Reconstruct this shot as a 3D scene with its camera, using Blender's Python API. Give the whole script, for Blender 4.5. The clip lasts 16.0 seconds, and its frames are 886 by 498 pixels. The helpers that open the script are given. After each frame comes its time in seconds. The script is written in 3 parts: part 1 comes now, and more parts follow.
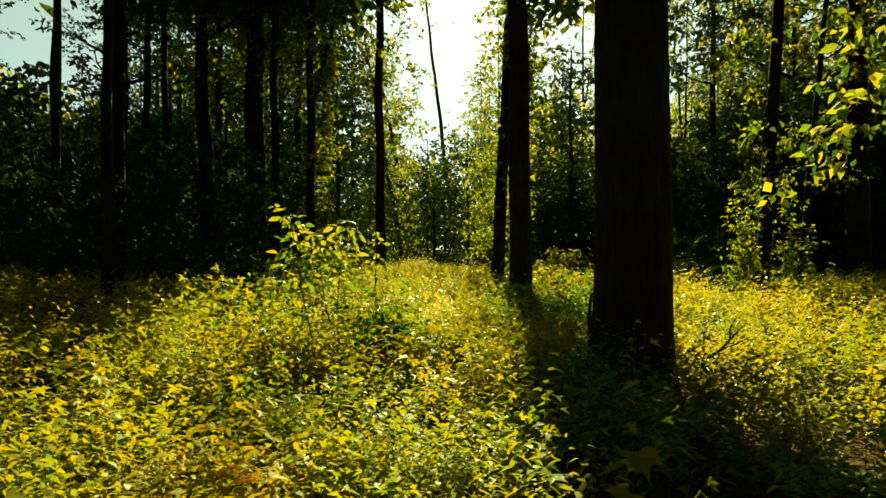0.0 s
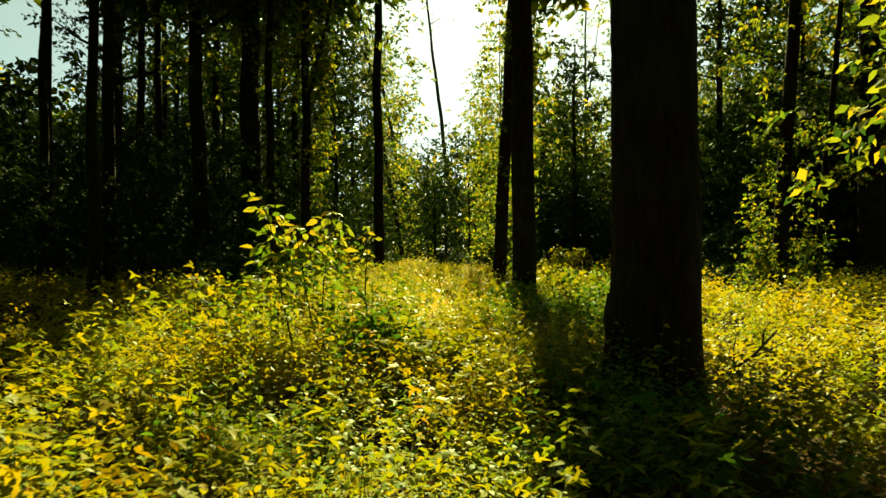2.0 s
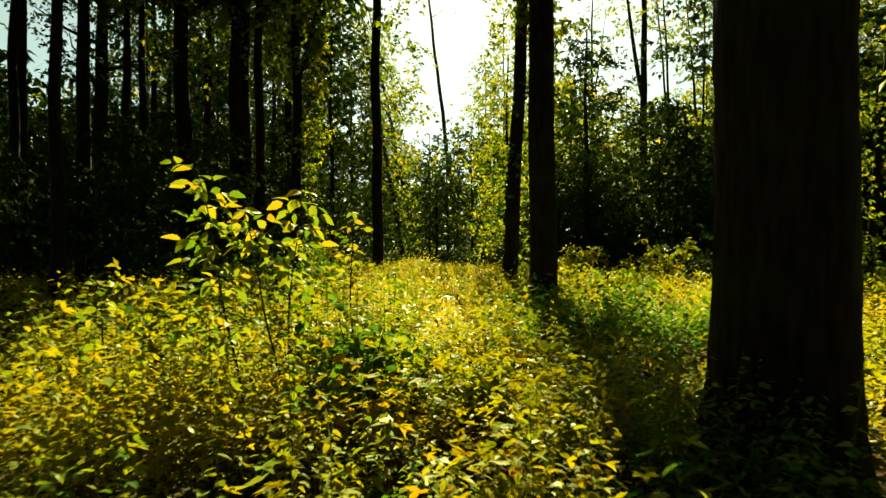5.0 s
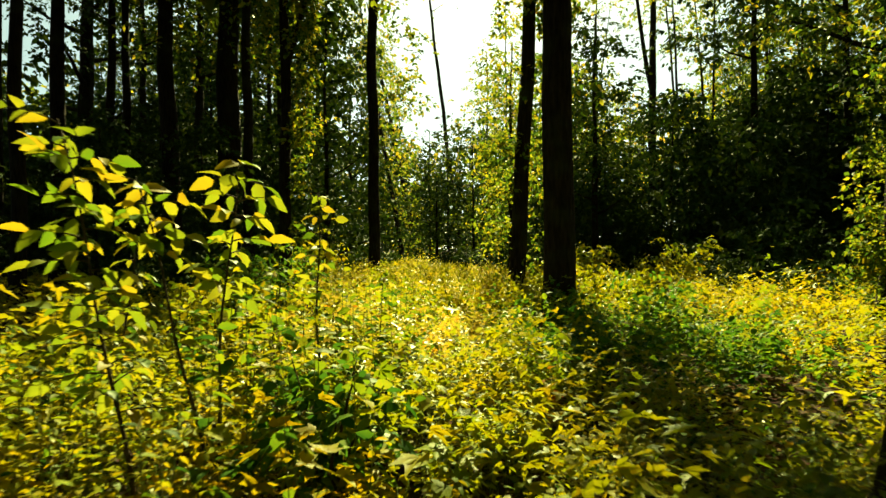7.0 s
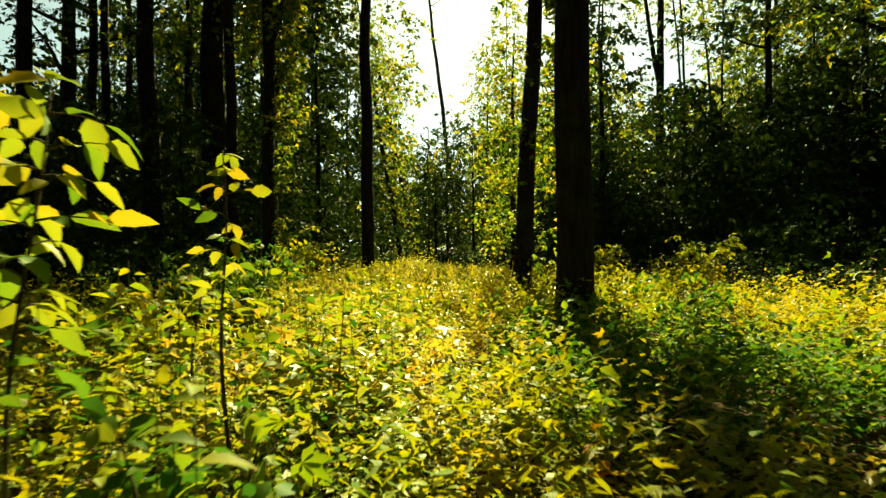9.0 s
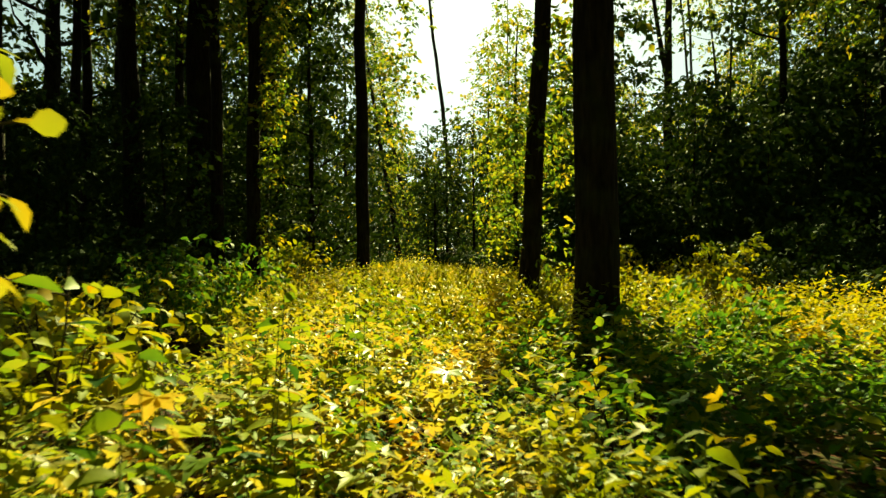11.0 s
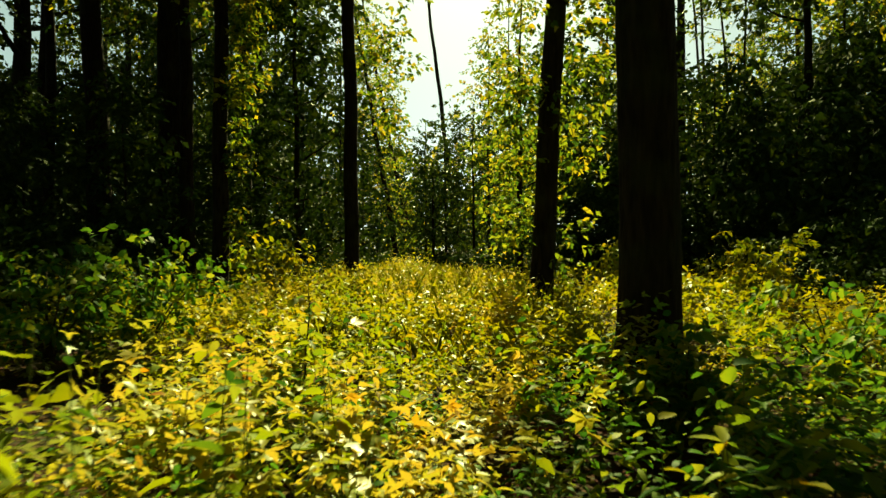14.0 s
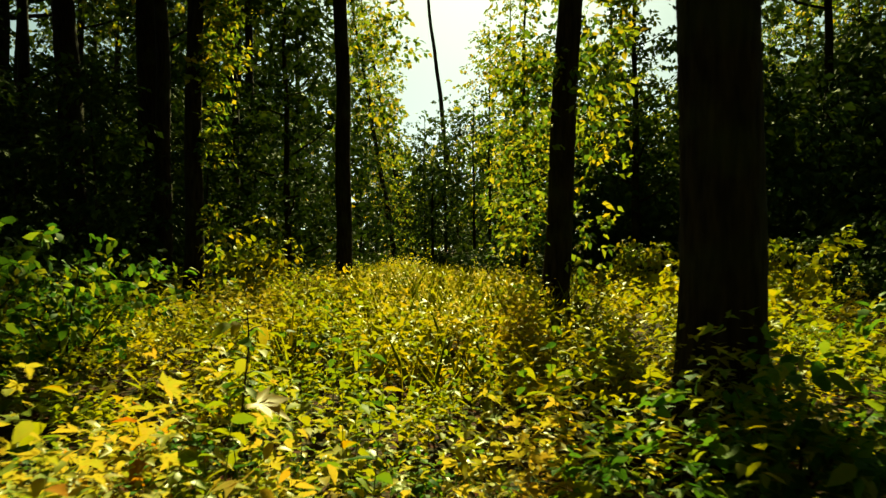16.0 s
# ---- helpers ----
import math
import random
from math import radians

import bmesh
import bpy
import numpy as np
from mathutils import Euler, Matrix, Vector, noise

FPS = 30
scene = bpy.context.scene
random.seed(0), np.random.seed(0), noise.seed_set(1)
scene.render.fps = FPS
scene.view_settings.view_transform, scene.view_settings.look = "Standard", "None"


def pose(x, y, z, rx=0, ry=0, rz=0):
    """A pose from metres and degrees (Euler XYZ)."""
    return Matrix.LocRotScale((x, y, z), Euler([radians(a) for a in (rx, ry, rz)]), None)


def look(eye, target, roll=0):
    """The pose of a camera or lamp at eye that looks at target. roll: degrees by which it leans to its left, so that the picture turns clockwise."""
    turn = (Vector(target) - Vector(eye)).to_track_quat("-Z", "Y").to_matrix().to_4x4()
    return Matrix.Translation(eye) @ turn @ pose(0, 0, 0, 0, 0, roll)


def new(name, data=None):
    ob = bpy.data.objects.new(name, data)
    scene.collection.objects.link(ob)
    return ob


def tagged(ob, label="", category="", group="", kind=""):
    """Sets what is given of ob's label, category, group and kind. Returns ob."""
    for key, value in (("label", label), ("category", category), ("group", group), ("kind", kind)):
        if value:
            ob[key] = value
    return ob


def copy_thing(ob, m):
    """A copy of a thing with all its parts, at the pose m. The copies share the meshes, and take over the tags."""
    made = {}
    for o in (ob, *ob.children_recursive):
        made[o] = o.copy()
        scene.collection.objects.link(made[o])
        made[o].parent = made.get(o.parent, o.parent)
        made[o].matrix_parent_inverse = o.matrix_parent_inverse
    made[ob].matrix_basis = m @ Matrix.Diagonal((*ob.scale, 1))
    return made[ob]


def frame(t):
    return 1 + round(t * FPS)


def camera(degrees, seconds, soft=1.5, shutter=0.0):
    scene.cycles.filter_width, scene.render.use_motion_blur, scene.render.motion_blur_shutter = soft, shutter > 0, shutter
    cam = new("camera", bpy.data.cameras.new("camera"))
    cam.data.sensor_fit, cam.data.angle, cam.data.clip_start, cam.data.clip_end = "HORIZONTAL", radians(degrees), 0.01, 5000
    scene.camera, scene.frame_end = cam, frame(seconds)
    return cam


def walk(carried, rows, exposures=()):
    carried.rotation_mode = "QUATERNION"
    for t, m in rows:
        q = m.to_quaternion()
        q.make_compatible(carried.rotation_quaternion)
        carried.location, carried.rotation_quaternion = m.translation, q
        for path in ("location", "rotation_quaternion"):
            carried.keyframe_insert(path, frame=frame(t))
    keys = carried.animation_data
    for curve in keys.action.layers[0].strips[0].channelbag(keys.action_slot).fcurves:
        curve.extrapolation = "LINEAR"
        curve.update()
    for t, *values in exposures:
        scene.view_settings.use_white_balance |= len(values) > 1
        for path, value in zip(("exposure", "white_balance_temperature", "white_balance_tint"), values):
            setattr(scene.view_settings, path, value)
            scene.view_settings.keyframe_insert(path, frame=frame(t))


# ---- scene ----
cam = camera(72.0, 16.0, soft=1.5, shutter=0.7)
SIDE, AHEAD, EYE = 5.6, 7.91, 1.12
ROWS = [
    (0.0, 0.0, 0.0, 0.0, 0.0, 0.0, 0.0),
    (0.5, 0.0035, 0.0123, -0.0017, 0.05, 0.01, 0.01),
    (1.0, 0.0058, 0.0283, -0.003, 0.11, 0.04, 0.03),
    (1.5, 0.0072, 0.0482, -0.0052, 0.15, 0.04, 0.05),
    (2.0, 0.0066, 0.0722, -0.0081, 0.17, 0.04, 0.04),
    (2.5, 0.0053, 0.0993, -0.0096, 0.21, 0.05, 0.03),
    (3.0, 0.0026, 0.1283, -0.011, 0.24, 0.06, 0.03),
    (3.5, -0.0008, 0.1581, -0.0132, 0.25, 0.09, 0.07),
    (4.0, -0.0047, 0.188, -0.015, 0.25, 0.09, 0.04),
    (6.5, -0.009, 0.3608, -0.0157, 0.33, 0.0, 0.08),
    (7.0, -0.0099, 0.3979, -0.0168, 0.33, 0.02, 0.08),
    (7.5, -0.009, 0.435, -0.0194, 0.34, 0.03, 0.1),
    (8.0, -0.007, 0.4718, -0.0214, 0.32, 0.05, 0.07),
    (8.5, -0.0044, 0.5072, -0.0229, 0.31, 0.07, 0.12),
    (9.0, -0.0022, 0.542, -0.0223, 0.31, 0.09, 0.11),
    (11.5, -0.0022, 0.6951, -0.0229, 0.25, 0.15, 0.06),
    (12.0, -0.0016, 0.7281, -0.0271, 0.23, 0.16, 0.04),
    (12.5, -0.0001, 0.7614, -0.0307, 0.21, 0.15, 0.09),
    (13.0, 0.0004, 0.795, -0.0334, 0.19, 0.16, 0.08),
    (13.5, 0.0017, 0.8284, -0.0319, 0.17, 0.16, 0.08),
    (14.0, 0.0035, 0.8619, -0.0286, 0.15, 0.15, 0.1),
    (14.5, 0.0066, 0.8966, -0.0261, 0.13, 0.15, 0.09),
    (15.0, 0.0081, 0.9303, -0.0255, 0.12, 0.15, 0.07),
    (15.5, 0.0074, 0.9635, -0.0252, 0.12, 0.12, 0.07),
    (16.0, 0.0027, 0.9959, -0.0274, 0.1, 0.15, 0.09),
]
walk(cam, [(t, pose(SIDE * x, AHEAD * y, EYE + SIDE * z, 90 + pitch / 1.413, roll / 1.413, yaw / 1.413))
           for t, x, y, z, yaw, pitch, roll in ROWS], exposures=[(0.0, 1.85, 7600, -20), (4.5, 1.95, 7600, -20), (8.0, 2.1, 7600, -20), (12.0, 1.82, 7600, -22), (16.0, 1.64, 7600, -22)])

# ---------------------------------------------------------------- light
SUN_UP, SUN_RIGHT = 37.0, 4.8
world = bpy.data.worlds.new("forest_sky")
scene.world = world
world.use_nodes = True
wn = world.node_tree.nodes
sky = wn.new("ShaderNodeTexSky")
sky.sky_type = "NISHITA"
sky.sun_disc = False
sky.sun_elevation, sky.sun_rotation = radians(SUN_UP), radians(SUN_RIGHT)
sky.air_density, sky.dust_density = 0.3, 0.9
wn["Background"].inputs["Strength"].default_value = 0.06
haze = wn.new("ShaderNodeMixRGB")          # thin high haze evens out the sky
haze.inputs["Fac"].default_value = 0.5
haze.inputs["Color2"].default_value = (3.1, 3.75, 3.3, 1)
world.node_tree.links.new(sky.outputs[0], haze.inputs["Color1"])
world.node_tree.links.new(haze.outputs[0], wn["Background"].inputs["Color"])

sun = new("sun", bpy.data.lights.new("sun", "SUN"))
sun.data.energy, sun.data.angle, sun.data.color = 5.0, radians(0.6), (1.0, 0.86, 0.46)
SUN_WAY = Vector((math.sin(radians(SUN_RIGHT)) * math.cos(radians(SUN_UP)),
                  math.cos(radians(SUN_RIGHT)) * math.cos(radians(SUN_UP)), math.sin(radians(SUN_UP))))
sun.matrix_world = look(SUN_WAY * 60, (0, 0, 0))


# ---------------------------------------------------------------- materials
def material(name):
    m = bpy.data.materials.new(name)
    m.use_nodes = True
    n, l = m.node_tree.nodes, m.node_tree.links
    n.clear()
    return m, n, l


def ramp(n, stops):
    r = n.new("ShaderNodeValToRGB")
    r.color_ramp.interpolation = "LINEAR"
    while len(r.color_ramp.elements) < len(stops):
        r.color_ramp.elements.new(0.5)
    for e, (p, c) in zip(r.color_ramp.elements, stops):
        e.position, e.color = p, (*c, 1)
    return r


def leaf_material(name, stops, through_light=0.5, glow=1.05, gloss=0.5, sheen=0.04, by_object=False, patch=0.55, drift=0.8, spread=1.0, warm=1.08):
    """Thin leaves: a coloured blade that lets sunlight through, with veins and blotches."""
    m, n, l = material(name)
    if by_object:
        rnd = n.new("ShaderNodeObjectInfo").outputs["Random"]
    else:
        rnd = n.new("ShaderNodeNewGeometry").outputs["Random Per Island"]
    coord = n.new("ShaderNodeTexCoord")
    big, fine = n.new("ShaderNodeTexNoise"), n.new("ShaderNodeTexNoise")
    big.inputs["Scale"].default_value, fine.inputs["Scale"].default_value = patch, 70.0
    big.inputs["Detail"].default_value = 3
    fine.inputs["Detail"].default_value = 3
    l.new(coord.outputs["Object"], big.inputs["Vector"])
    l.new(coord.outputs["Object"], fine.inputs["Vector"])
    add = n.new("ShaderNodeMath")
    add.operation = "MULTIPLY_ADD"
    l.new(big.outputs["Fac"], add.inputs[0])
    add.inputs[1].default_value = drift
    off = n.new("ShaderNodeMath")
    off.operation = "MULTIPLY_ADD"
    l.new(rnd, off.inputs[0])
    off.inputs[1].default_value, off.inputs[2].default_value = spread, 0.5 - 0.5 * drift - 0.5 * spread
    l.new(off.outputs[0], add.inputs[2])
    colours = ramp(n, stops)
    l.new(add.outputs[0], colours.inputs["Fac"])
    mottle = n.new("ShaderNodeMixRGB")
    mottle.blend_type = "MULTIPLY"
    mottle.inputs["Fac"].default_value = 0.3
    l.new(colours.outputs["Color"], mottle.inputs["Color1"])
    l.new(fine.outputs["Color"], mottle.inputs["Color2"])
    bright = n.new("ShaderNodeMixRGB")
    bright.blend_type = "MULTIPLY"
    bright.inputs["Fac"].default_value = 1.0
    bright.inputs["Color2"].default_value = (glow * warm, glow, glow * 0.9, 1)
    l.new(mottle.outputs["Color"], bright.inputs["Color1"])
    face = n.new("ShaderNodeBsdfPrincipled")
    face.inputs["Roughness"].default_value = gloss
    face.inputs["Specular IOR Level"].default_value = sheen
    upper = n.new("ShaderNodeMixRGB")
    upper.blend_type = "MULTIPLY"
    upper.inputs["Fac"].default_value = 1.0
    upper.inputs["Color2"].default_value = (1.06, 1.1, 1.7, 1)
    l.new(mottle.outputs["Color"], upper.inputs["Color1"])
    l.new(upper.outputs["Color"], face.inputs["Base Color"])
    back = n.new("ShaderNodeBsdfTranslucent")
    l.new(bright.outputs["Color"], back.inputs["Color"])
    mix = n.new("ShaderNodeMixShader")
    mix.inputs["Fac"].default_value = through_light
    l.new(face.outputs[0], mix.inputs[1])
    l.new(back.outputs[0], mix.inputs[2])
    out = n.new("ShaderNodeOutputMaterial")
    l.new(mix.outputs[0], out.inputs["Surface"])
    return m


def bark_material(name, dark, light, grain=9.0, depth=0.6):
    m, n, l = material(name)
    coord, place = n.new("ShaderNodeTexCoord"), n.new("ShaderNodeMapping")
    place.inputs["Scale"].default_value = (1, 1, 0.16)
    l.new(coord.outputs["Object"], place.inputs["Vector"])
    furrow, stain = n.new("ShaderNodeTexNoise"), n.new("ShaderNodeTexNoise")
    furrow.inputs["Scale"].default_value, furrow.inputs["Detail"].default_value = grain * 3, 6
    stain.inputs["Scale"].default_value, stain.inputs["Detail"].default_value = 2.2, 4
    l.new(place.outputs[0], furrow.inputs["Vector"])
    l.new(coord.outputs["Object"], stain.inputs["Vector"])
    colours = ramp(n, [(0.3, dark), (0.7, light)])
    l.new(furrow.outputs["Fac"], colours.inputs["Fac"])
    moss = n.new("ShaderNodeMixRGB")
    moss.inputs["Color2"].default_value = (0.035, 0.04, 0.015, 1)
    amount = ramp(n, [(0.5, (0, 0, 0)), (0.75, (0.6, 0.6, 0.6))])
    l.new(stain.outputs["Fac"], amount.inputs["Fac"])
    l.new(amount.outputs["Color"], moss.inputs["Fac"])
    l.new(colours.outputs["Color"], moss.inputs["Color1"])
    bump = n.new("ShaderNodeBump")
    bump.inputs["Strength"].default_value, bump.inputs["Distance"].default_value = depth, 0.03
    l.new(furrow.outputs["Fac"], bump.inputs["Height"])
    face = n.new("ShaderNodeBsdfPrincipled")
    face.inputs["Roughness"].default_value = 0.9
    face.inputs["Specular IOR Level"].default_value = 0.06
    l.new(moss.outputs["Color"], face.inputs["Base Color"])
    l.new(bump.outputs[0], face.inputs["Normal"])
    out = n.new("ShaderNodeOutputMaterial")
    l.new(face.outputs[0], out.inputs["Surface"])
    return m


def soil_material():
    m, n, l = material("forest_soil")
    coord = n.new("ShaderNodeTexCoord")
    a, b = n.new("ShaderNodeTexNoise"), n.new("ShaderNodeTexVoronoi")
    a.inputs["Scale"].default_value, a.inputs["Detail"].default_value = 1.3, 8
    b.inputs["Scale"].default_value = 22
    l.new(coord.outputs["Object"], a.inputs["Vector"])
    l.new(coord.outputs["Object"], b.inputs["Vector"])
    base = ramp(n, [(0.3, (0.018, 0.012, 0.006)), (0.6, (0.05, 0.032, 0.013)), (0.8, (0.05, 0.05, 0.015))])
    l.new(a.outputs["Fac"], base.inputs["Fac"])
    litter = n.new("ShaderNodeMixRGB")
    litter.blend_type = "OVERLAY"
    litter.inputs["Fac"].default_value = 0.5
    l.new(base.outputs["Color"], litter.inputs["Color1"])
    l.new(b.outputs["Color"], litter.inputs["Color2"])
    bump = n.new("ShaderNodeBump")
    bump.inputs["Strength"].default_value, bump.inputs["Distance"].default_value = 0.8, 0.03
    l.new(b.outputs["Distance"], bump.inputs["Height"])
    face = n.new("ShaderNodeBsdfPrincipled")
    face.inputs["Roughness"].default_value = 0.95
    face.inputs["Specular IOR Level"].default_value = 0.05
    l.new(litter.outputs["Color"], face.inputs["Base Color"])
    l.new(bump.outputs[0], face.inputs["Normal"])
    out = n.new("ShaderNodeOutputMaterial")
    l.new(face.outputs[0], out.inputs["Surface"])
    return m


GREEN, LIME, YELLOW, AMBER = (0.03, 0.08, 0.012), (0.10, 0.18, 0.018), (0.26, 0.29, 0.022), (0.36, 0.20, 0.016)
HERB = leaf_material("herb_leaf", warm=1.3, stops=[(0.0, (0.05, 0.13, 0.012)), (0.25, (0.15, 0.23, 0.018)), (0.48, YELLOW), (0.8, (0.34, 0.28, 0.024)), (1.0, AMBER)], sheen=0.07, gloss=0.42, patch=1.3, drift=1.4, spread=0.35)
PALE = leaf_material("pale_herb_leaf", [(0.0, (0.06, 0.15, 0.016)), (0.25, (0.20, 0.27, 0.03)), (0.5, (0.33, 0.33, 0.045)), (0.85, (0.40, 0.32, 0.05)), (1.0, AMBER)],
                     sheen=0.13, gloss=0.36, patch=1.3, drift=1.5, spread=0.5, warm=1.28)
SAPLING = leaf_material("sapling_leaf", [(0.0, LIME), (0.35, (0.2, 0.25, 0.025)), (0.7, (0.30, 0.29, 0.03)), (1.0, (0.38, 0.25, 0.025))], through_light=0.5, glow=1.1, sheen=0.12, by_object=True)
TREE_LEAF = leaf_material("tree_leaf", [(0.0, (0.025, 0.065, 0.012)), (0.35, (0.08, 0.15, 0.016)), (0.7, (0.23, 0.29, 0.03)), (1.0, (0.36, 0.29, 0.03))], through_light=0.58, warm=1.22)
# darkened copy of the tree leaf: understorey shade is put into the colour
SHADE_LEAF = leaf_material("shade_darkened_leaf", [(0.0, (0.018, 0.038, 0.007)), (0.6, (0.028, 0.05, 0.008)), (1.0, (0.06, 0.08, 0.008))], through_light=0.15, sheen=0.03, gloss=0.7)
# green leaf of some bushes; on herbs it also stands in for shade
FRESH_SHADED = leaf_material("fresh_and_shaded_green_leaf", [(0.0, (0.035, 0.10, 0.014)), (0.5, (0.09, 0.19, 0.02)), (0.75, (0.2, 0.27, 0.026)), (1.0, (0.30, 0.29, 0.03))])
# tree leaf darkened in colour to stand in for the wood's inner shade
DEEP_SHADE_LEAF = leaf_material("deep_shade_leaf", [(0.0, (0.02, 0.04, 0.008)), (0.6, (0.05, 0.08, 0.010)), (0.9, (0.08, 0.11, 0.010)), (1.0, (0.2, 0.2, 0.018))], through_light=0.24, sheen=0.05)
RUST = leaf_material("orange_autumn_leaf", [(0.0, (0.36, 0.12, 0.015)), (1.0, (0.42, 0.2, 0.02))], glow=1.1, by_object=True)
GRASS = leaf_material("grass_blade", [(0.0, (0.12, 0.16, 0.016)), (0.5, (0.26, 0.26, 0.02)), (1.0, (0.36, 0.32, 0.03))], through_light=0.7)
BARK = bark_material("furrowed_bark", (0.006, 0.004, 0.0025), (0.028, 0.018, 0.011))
TWIG = bark_material("twig_bark", (0.02, 0.015, 0.008), (0.07, 0.05, 0.025), 20.0, 0.2)
STEM = leaf_material("green_stem", [(0.0, (0.08, 0.13, 0.02)), (1.0, (0.16, 0.15, 0.04))], through_light=0.4)


# ---------------------------------------------------------------- mesh helpers
rng = np.random.default_rng(7)


def mesh_from(name, verts, tris, mat, smooth=False):
    me = bpy.data.meshes.new(name)
    verts, tris = np.asarray(verts, dtype=np.float32), np.asarray(tris, dtype=np.int32)
    me.vertices.add(len(verts))
    me.loops.add(tris.size)
    me.polygons.add(len(tris))
    me.vertices.foreach_set("co", verts.ravel())
    me.polygons.foreach_set("loop_start", np.arange(0, tris.size, 3, dtype=np.int32))
    me.loops.foreach_set("vertex_index", tris.ravel())
    if smooth:
        me.polygons.foreach_set("use_smooth", np.ones(len(tris), dtype=bool))
    me.update(calc_edges=True)
    me.materials.append(mat)
    return me


def part(name, geometry, mat, parent, label="", smooth=False):
    me = geometry if isinstance(geometry, bpy.types.Mesh) else mesh_from(name, *geometry, mat, smooth)
    ob = new(name, me)
    ob.parent = parent
    return tagged(ob, label=label)


def join(pieces):
    vs, fs, k = [], [], 0
    for v, f in pieces:
        vs.append(v)
        fs.append(np.asarray(f) + k)
        k += len(v)
    return np.concatenate(vs), np.concatenate(fs)


def ground_z(x, y):
    x, y = np.asarray(x, dtype=float), np.asarray(y, dtype=float)
    z = 0.05 * np.sin(0.9 * x + 0.4 * y) + 0.04 * np.sin(0.5 * x - 0.8 * y + 1.0) + 0.025 * np.sin(2.1 * x + 1.3 * y)
    return z + 0.10 * np.exp(-((x + 0.6) / 2.2) ** 2) * np.clip((y - 8) / 10, 0, 1) - 0.05


def tube(points, radii, seg=8, rough=0.0, closed_top=True):
    """A tapering round stem along points."""
    p, r = np.asarray(points, dtype=float), np.asarray(radii, dtype=float)
    d = np.gradient(p, axis=0)
    d /= np.linalg.norm(d, axis=1, keepdims=True) + 1e-9
    ref = np.where(np.abs(d[:, 2:3]) > 0.9, np.array([[1.0, 0, 0]]), np.array([[0, 0, 1.0]]))
    u = np.cross(d, ref)
    u /= np.linalg.norm(u, axis=1, keepdims=True) + 1e-9
    w = np.cross(d, u)
    a = np.arange(seg) * 2 * np.pi / seg
    rad = r[:, None] * np.ones(seg)
    if rough:
        ridges = sum(np.sin(k * a[None, :] + ph + 0.9 * np.sin(p[:, 2:3] * f)) / k ** 0.6
                     for k, ph, f in ((3, 0.4, 0.7), (5, 1.9, 1.3), (9, 0.2, 2.1), (14, 2.5, 3.0)))
        rad = rad * (1 + rough * (ridges * 0.45 + rng.normal(0, 0.35, rad.shape)))
    v = p[:, None, :] + rad[..., None] * (np.cos(a)[None, :, None] * u[:, None, :] + np.sin(a)[None, :, None] * w[:, None, :])
    v = v.reshape(-1, 3)
    n, i, j = len(p), np.arange(len(p) - 1)[:, None], np.arange(seg)[None, :]
    k = (j + 1) % seg
    q = np.stack([i * seg + j, i * seg + k, (i + 1) * seg + k, (i + 1) * seg + j], -1).reshape(-1, 4)
    f = np.concatenate([q[:, [0, 1, 2]], q[:, [0, 2, 3]]])
    if closed_top:
        v = np.concatenate([v, p[-1:] + d[-1:] * r[-1]])
        top = (n - 1) * seg
        f = np.concatenate([f, np.stack([top + np.arange(seg), top + (np.arange(seg) + 1) % seg, np.full(seg, len(v) - 1)], -1)])
    return v, f


def blade_outline():
    """A pointed oval blade with a midrib and slightly toothed margins."""
    u = (0.08, 0.24, 0.30, 0.50, 0.56, 0.80)
    w = (0.20, 0.44, 0.40, 0.46, 0.39, 0.22)
    n = len(u)
    pts = [(0.0, 0.0)] + [(a, 0.0) for a in u] + [(a + 0.02, b) for a, b in zip(u, w)] + [(a + 0.02, -b) for a, b in zip(u, w)] + [(1.0, 0.0)]
    tip, tri = 3 * n + 1, []
    for side, flip in ((n + 1, False), (2 * n + 1, True)):
        t = [(0, 1, side)]
        for k in range(n - 1):
            t += [(1 + k, 2 + k, side + k + 1), (1 + k, side + k + 1, side + k)]
        t.append((n, tip, side + n - 1))
        tri += [(a, c, b) for a, b, c in t] if flip else t
    return np.array(pts), np.array(tri)


FULL, FULL_T = blade_outline()
LEAN_SHAPE = np.array([(0, 0), (0.42, 0.5), (1.0, 0.0), (0.42, -0.5)])
LEAN_T = np.array([(0, 2, 1), (0, 3, 2)])


OVAL = np.array([(0, 0), (0.3, 0.42), (0.68, 0.36), (1.0, 0.0), (0.68, -0.36), (0.3, -0.42)])
OVAL_T = np.array([(0, 5, 1), (5, 4, 1), (4, 2, 1), (4, 3, 2)])
LOBED = np.array([(0, 0), (0.0, 0.30), (0.2, 0.40), (0.44, 0.56), (0.64, 0.34), (1.0, 0), (0.64, -0.34), (0.44, -0.56), (0.2, -0.40), (0.0, -0.30), (0.4, 0)])
LOBED_T = np.array([(10, (i + 1) % 10, i) for i in range(10)])


def leaflets(ways):
    """A compound leaf: pointed leaflets, each (turn in degrees, length), from one stalk."""
    pts, tri = [(0.0, 0.0)], []
    for turn, long in ways:
        c, d, k = math.cos(radians(turn)) * long, math.sin(radians(turn)) * long, len(pts)
        for u, v in ((0.26, 0.18), (0.5, 0.25), (0.58, 0.17), (1.0, 0.0), (0.58, -0.17), (0.5, -0.25), (0.26, -0.18)):
            pts.append((u * c - v * d, u * d + v * c))
        tri += [(0, k + i + 1, k + i) for i in range(6)]
    return np.array(pts), np.array(tri)


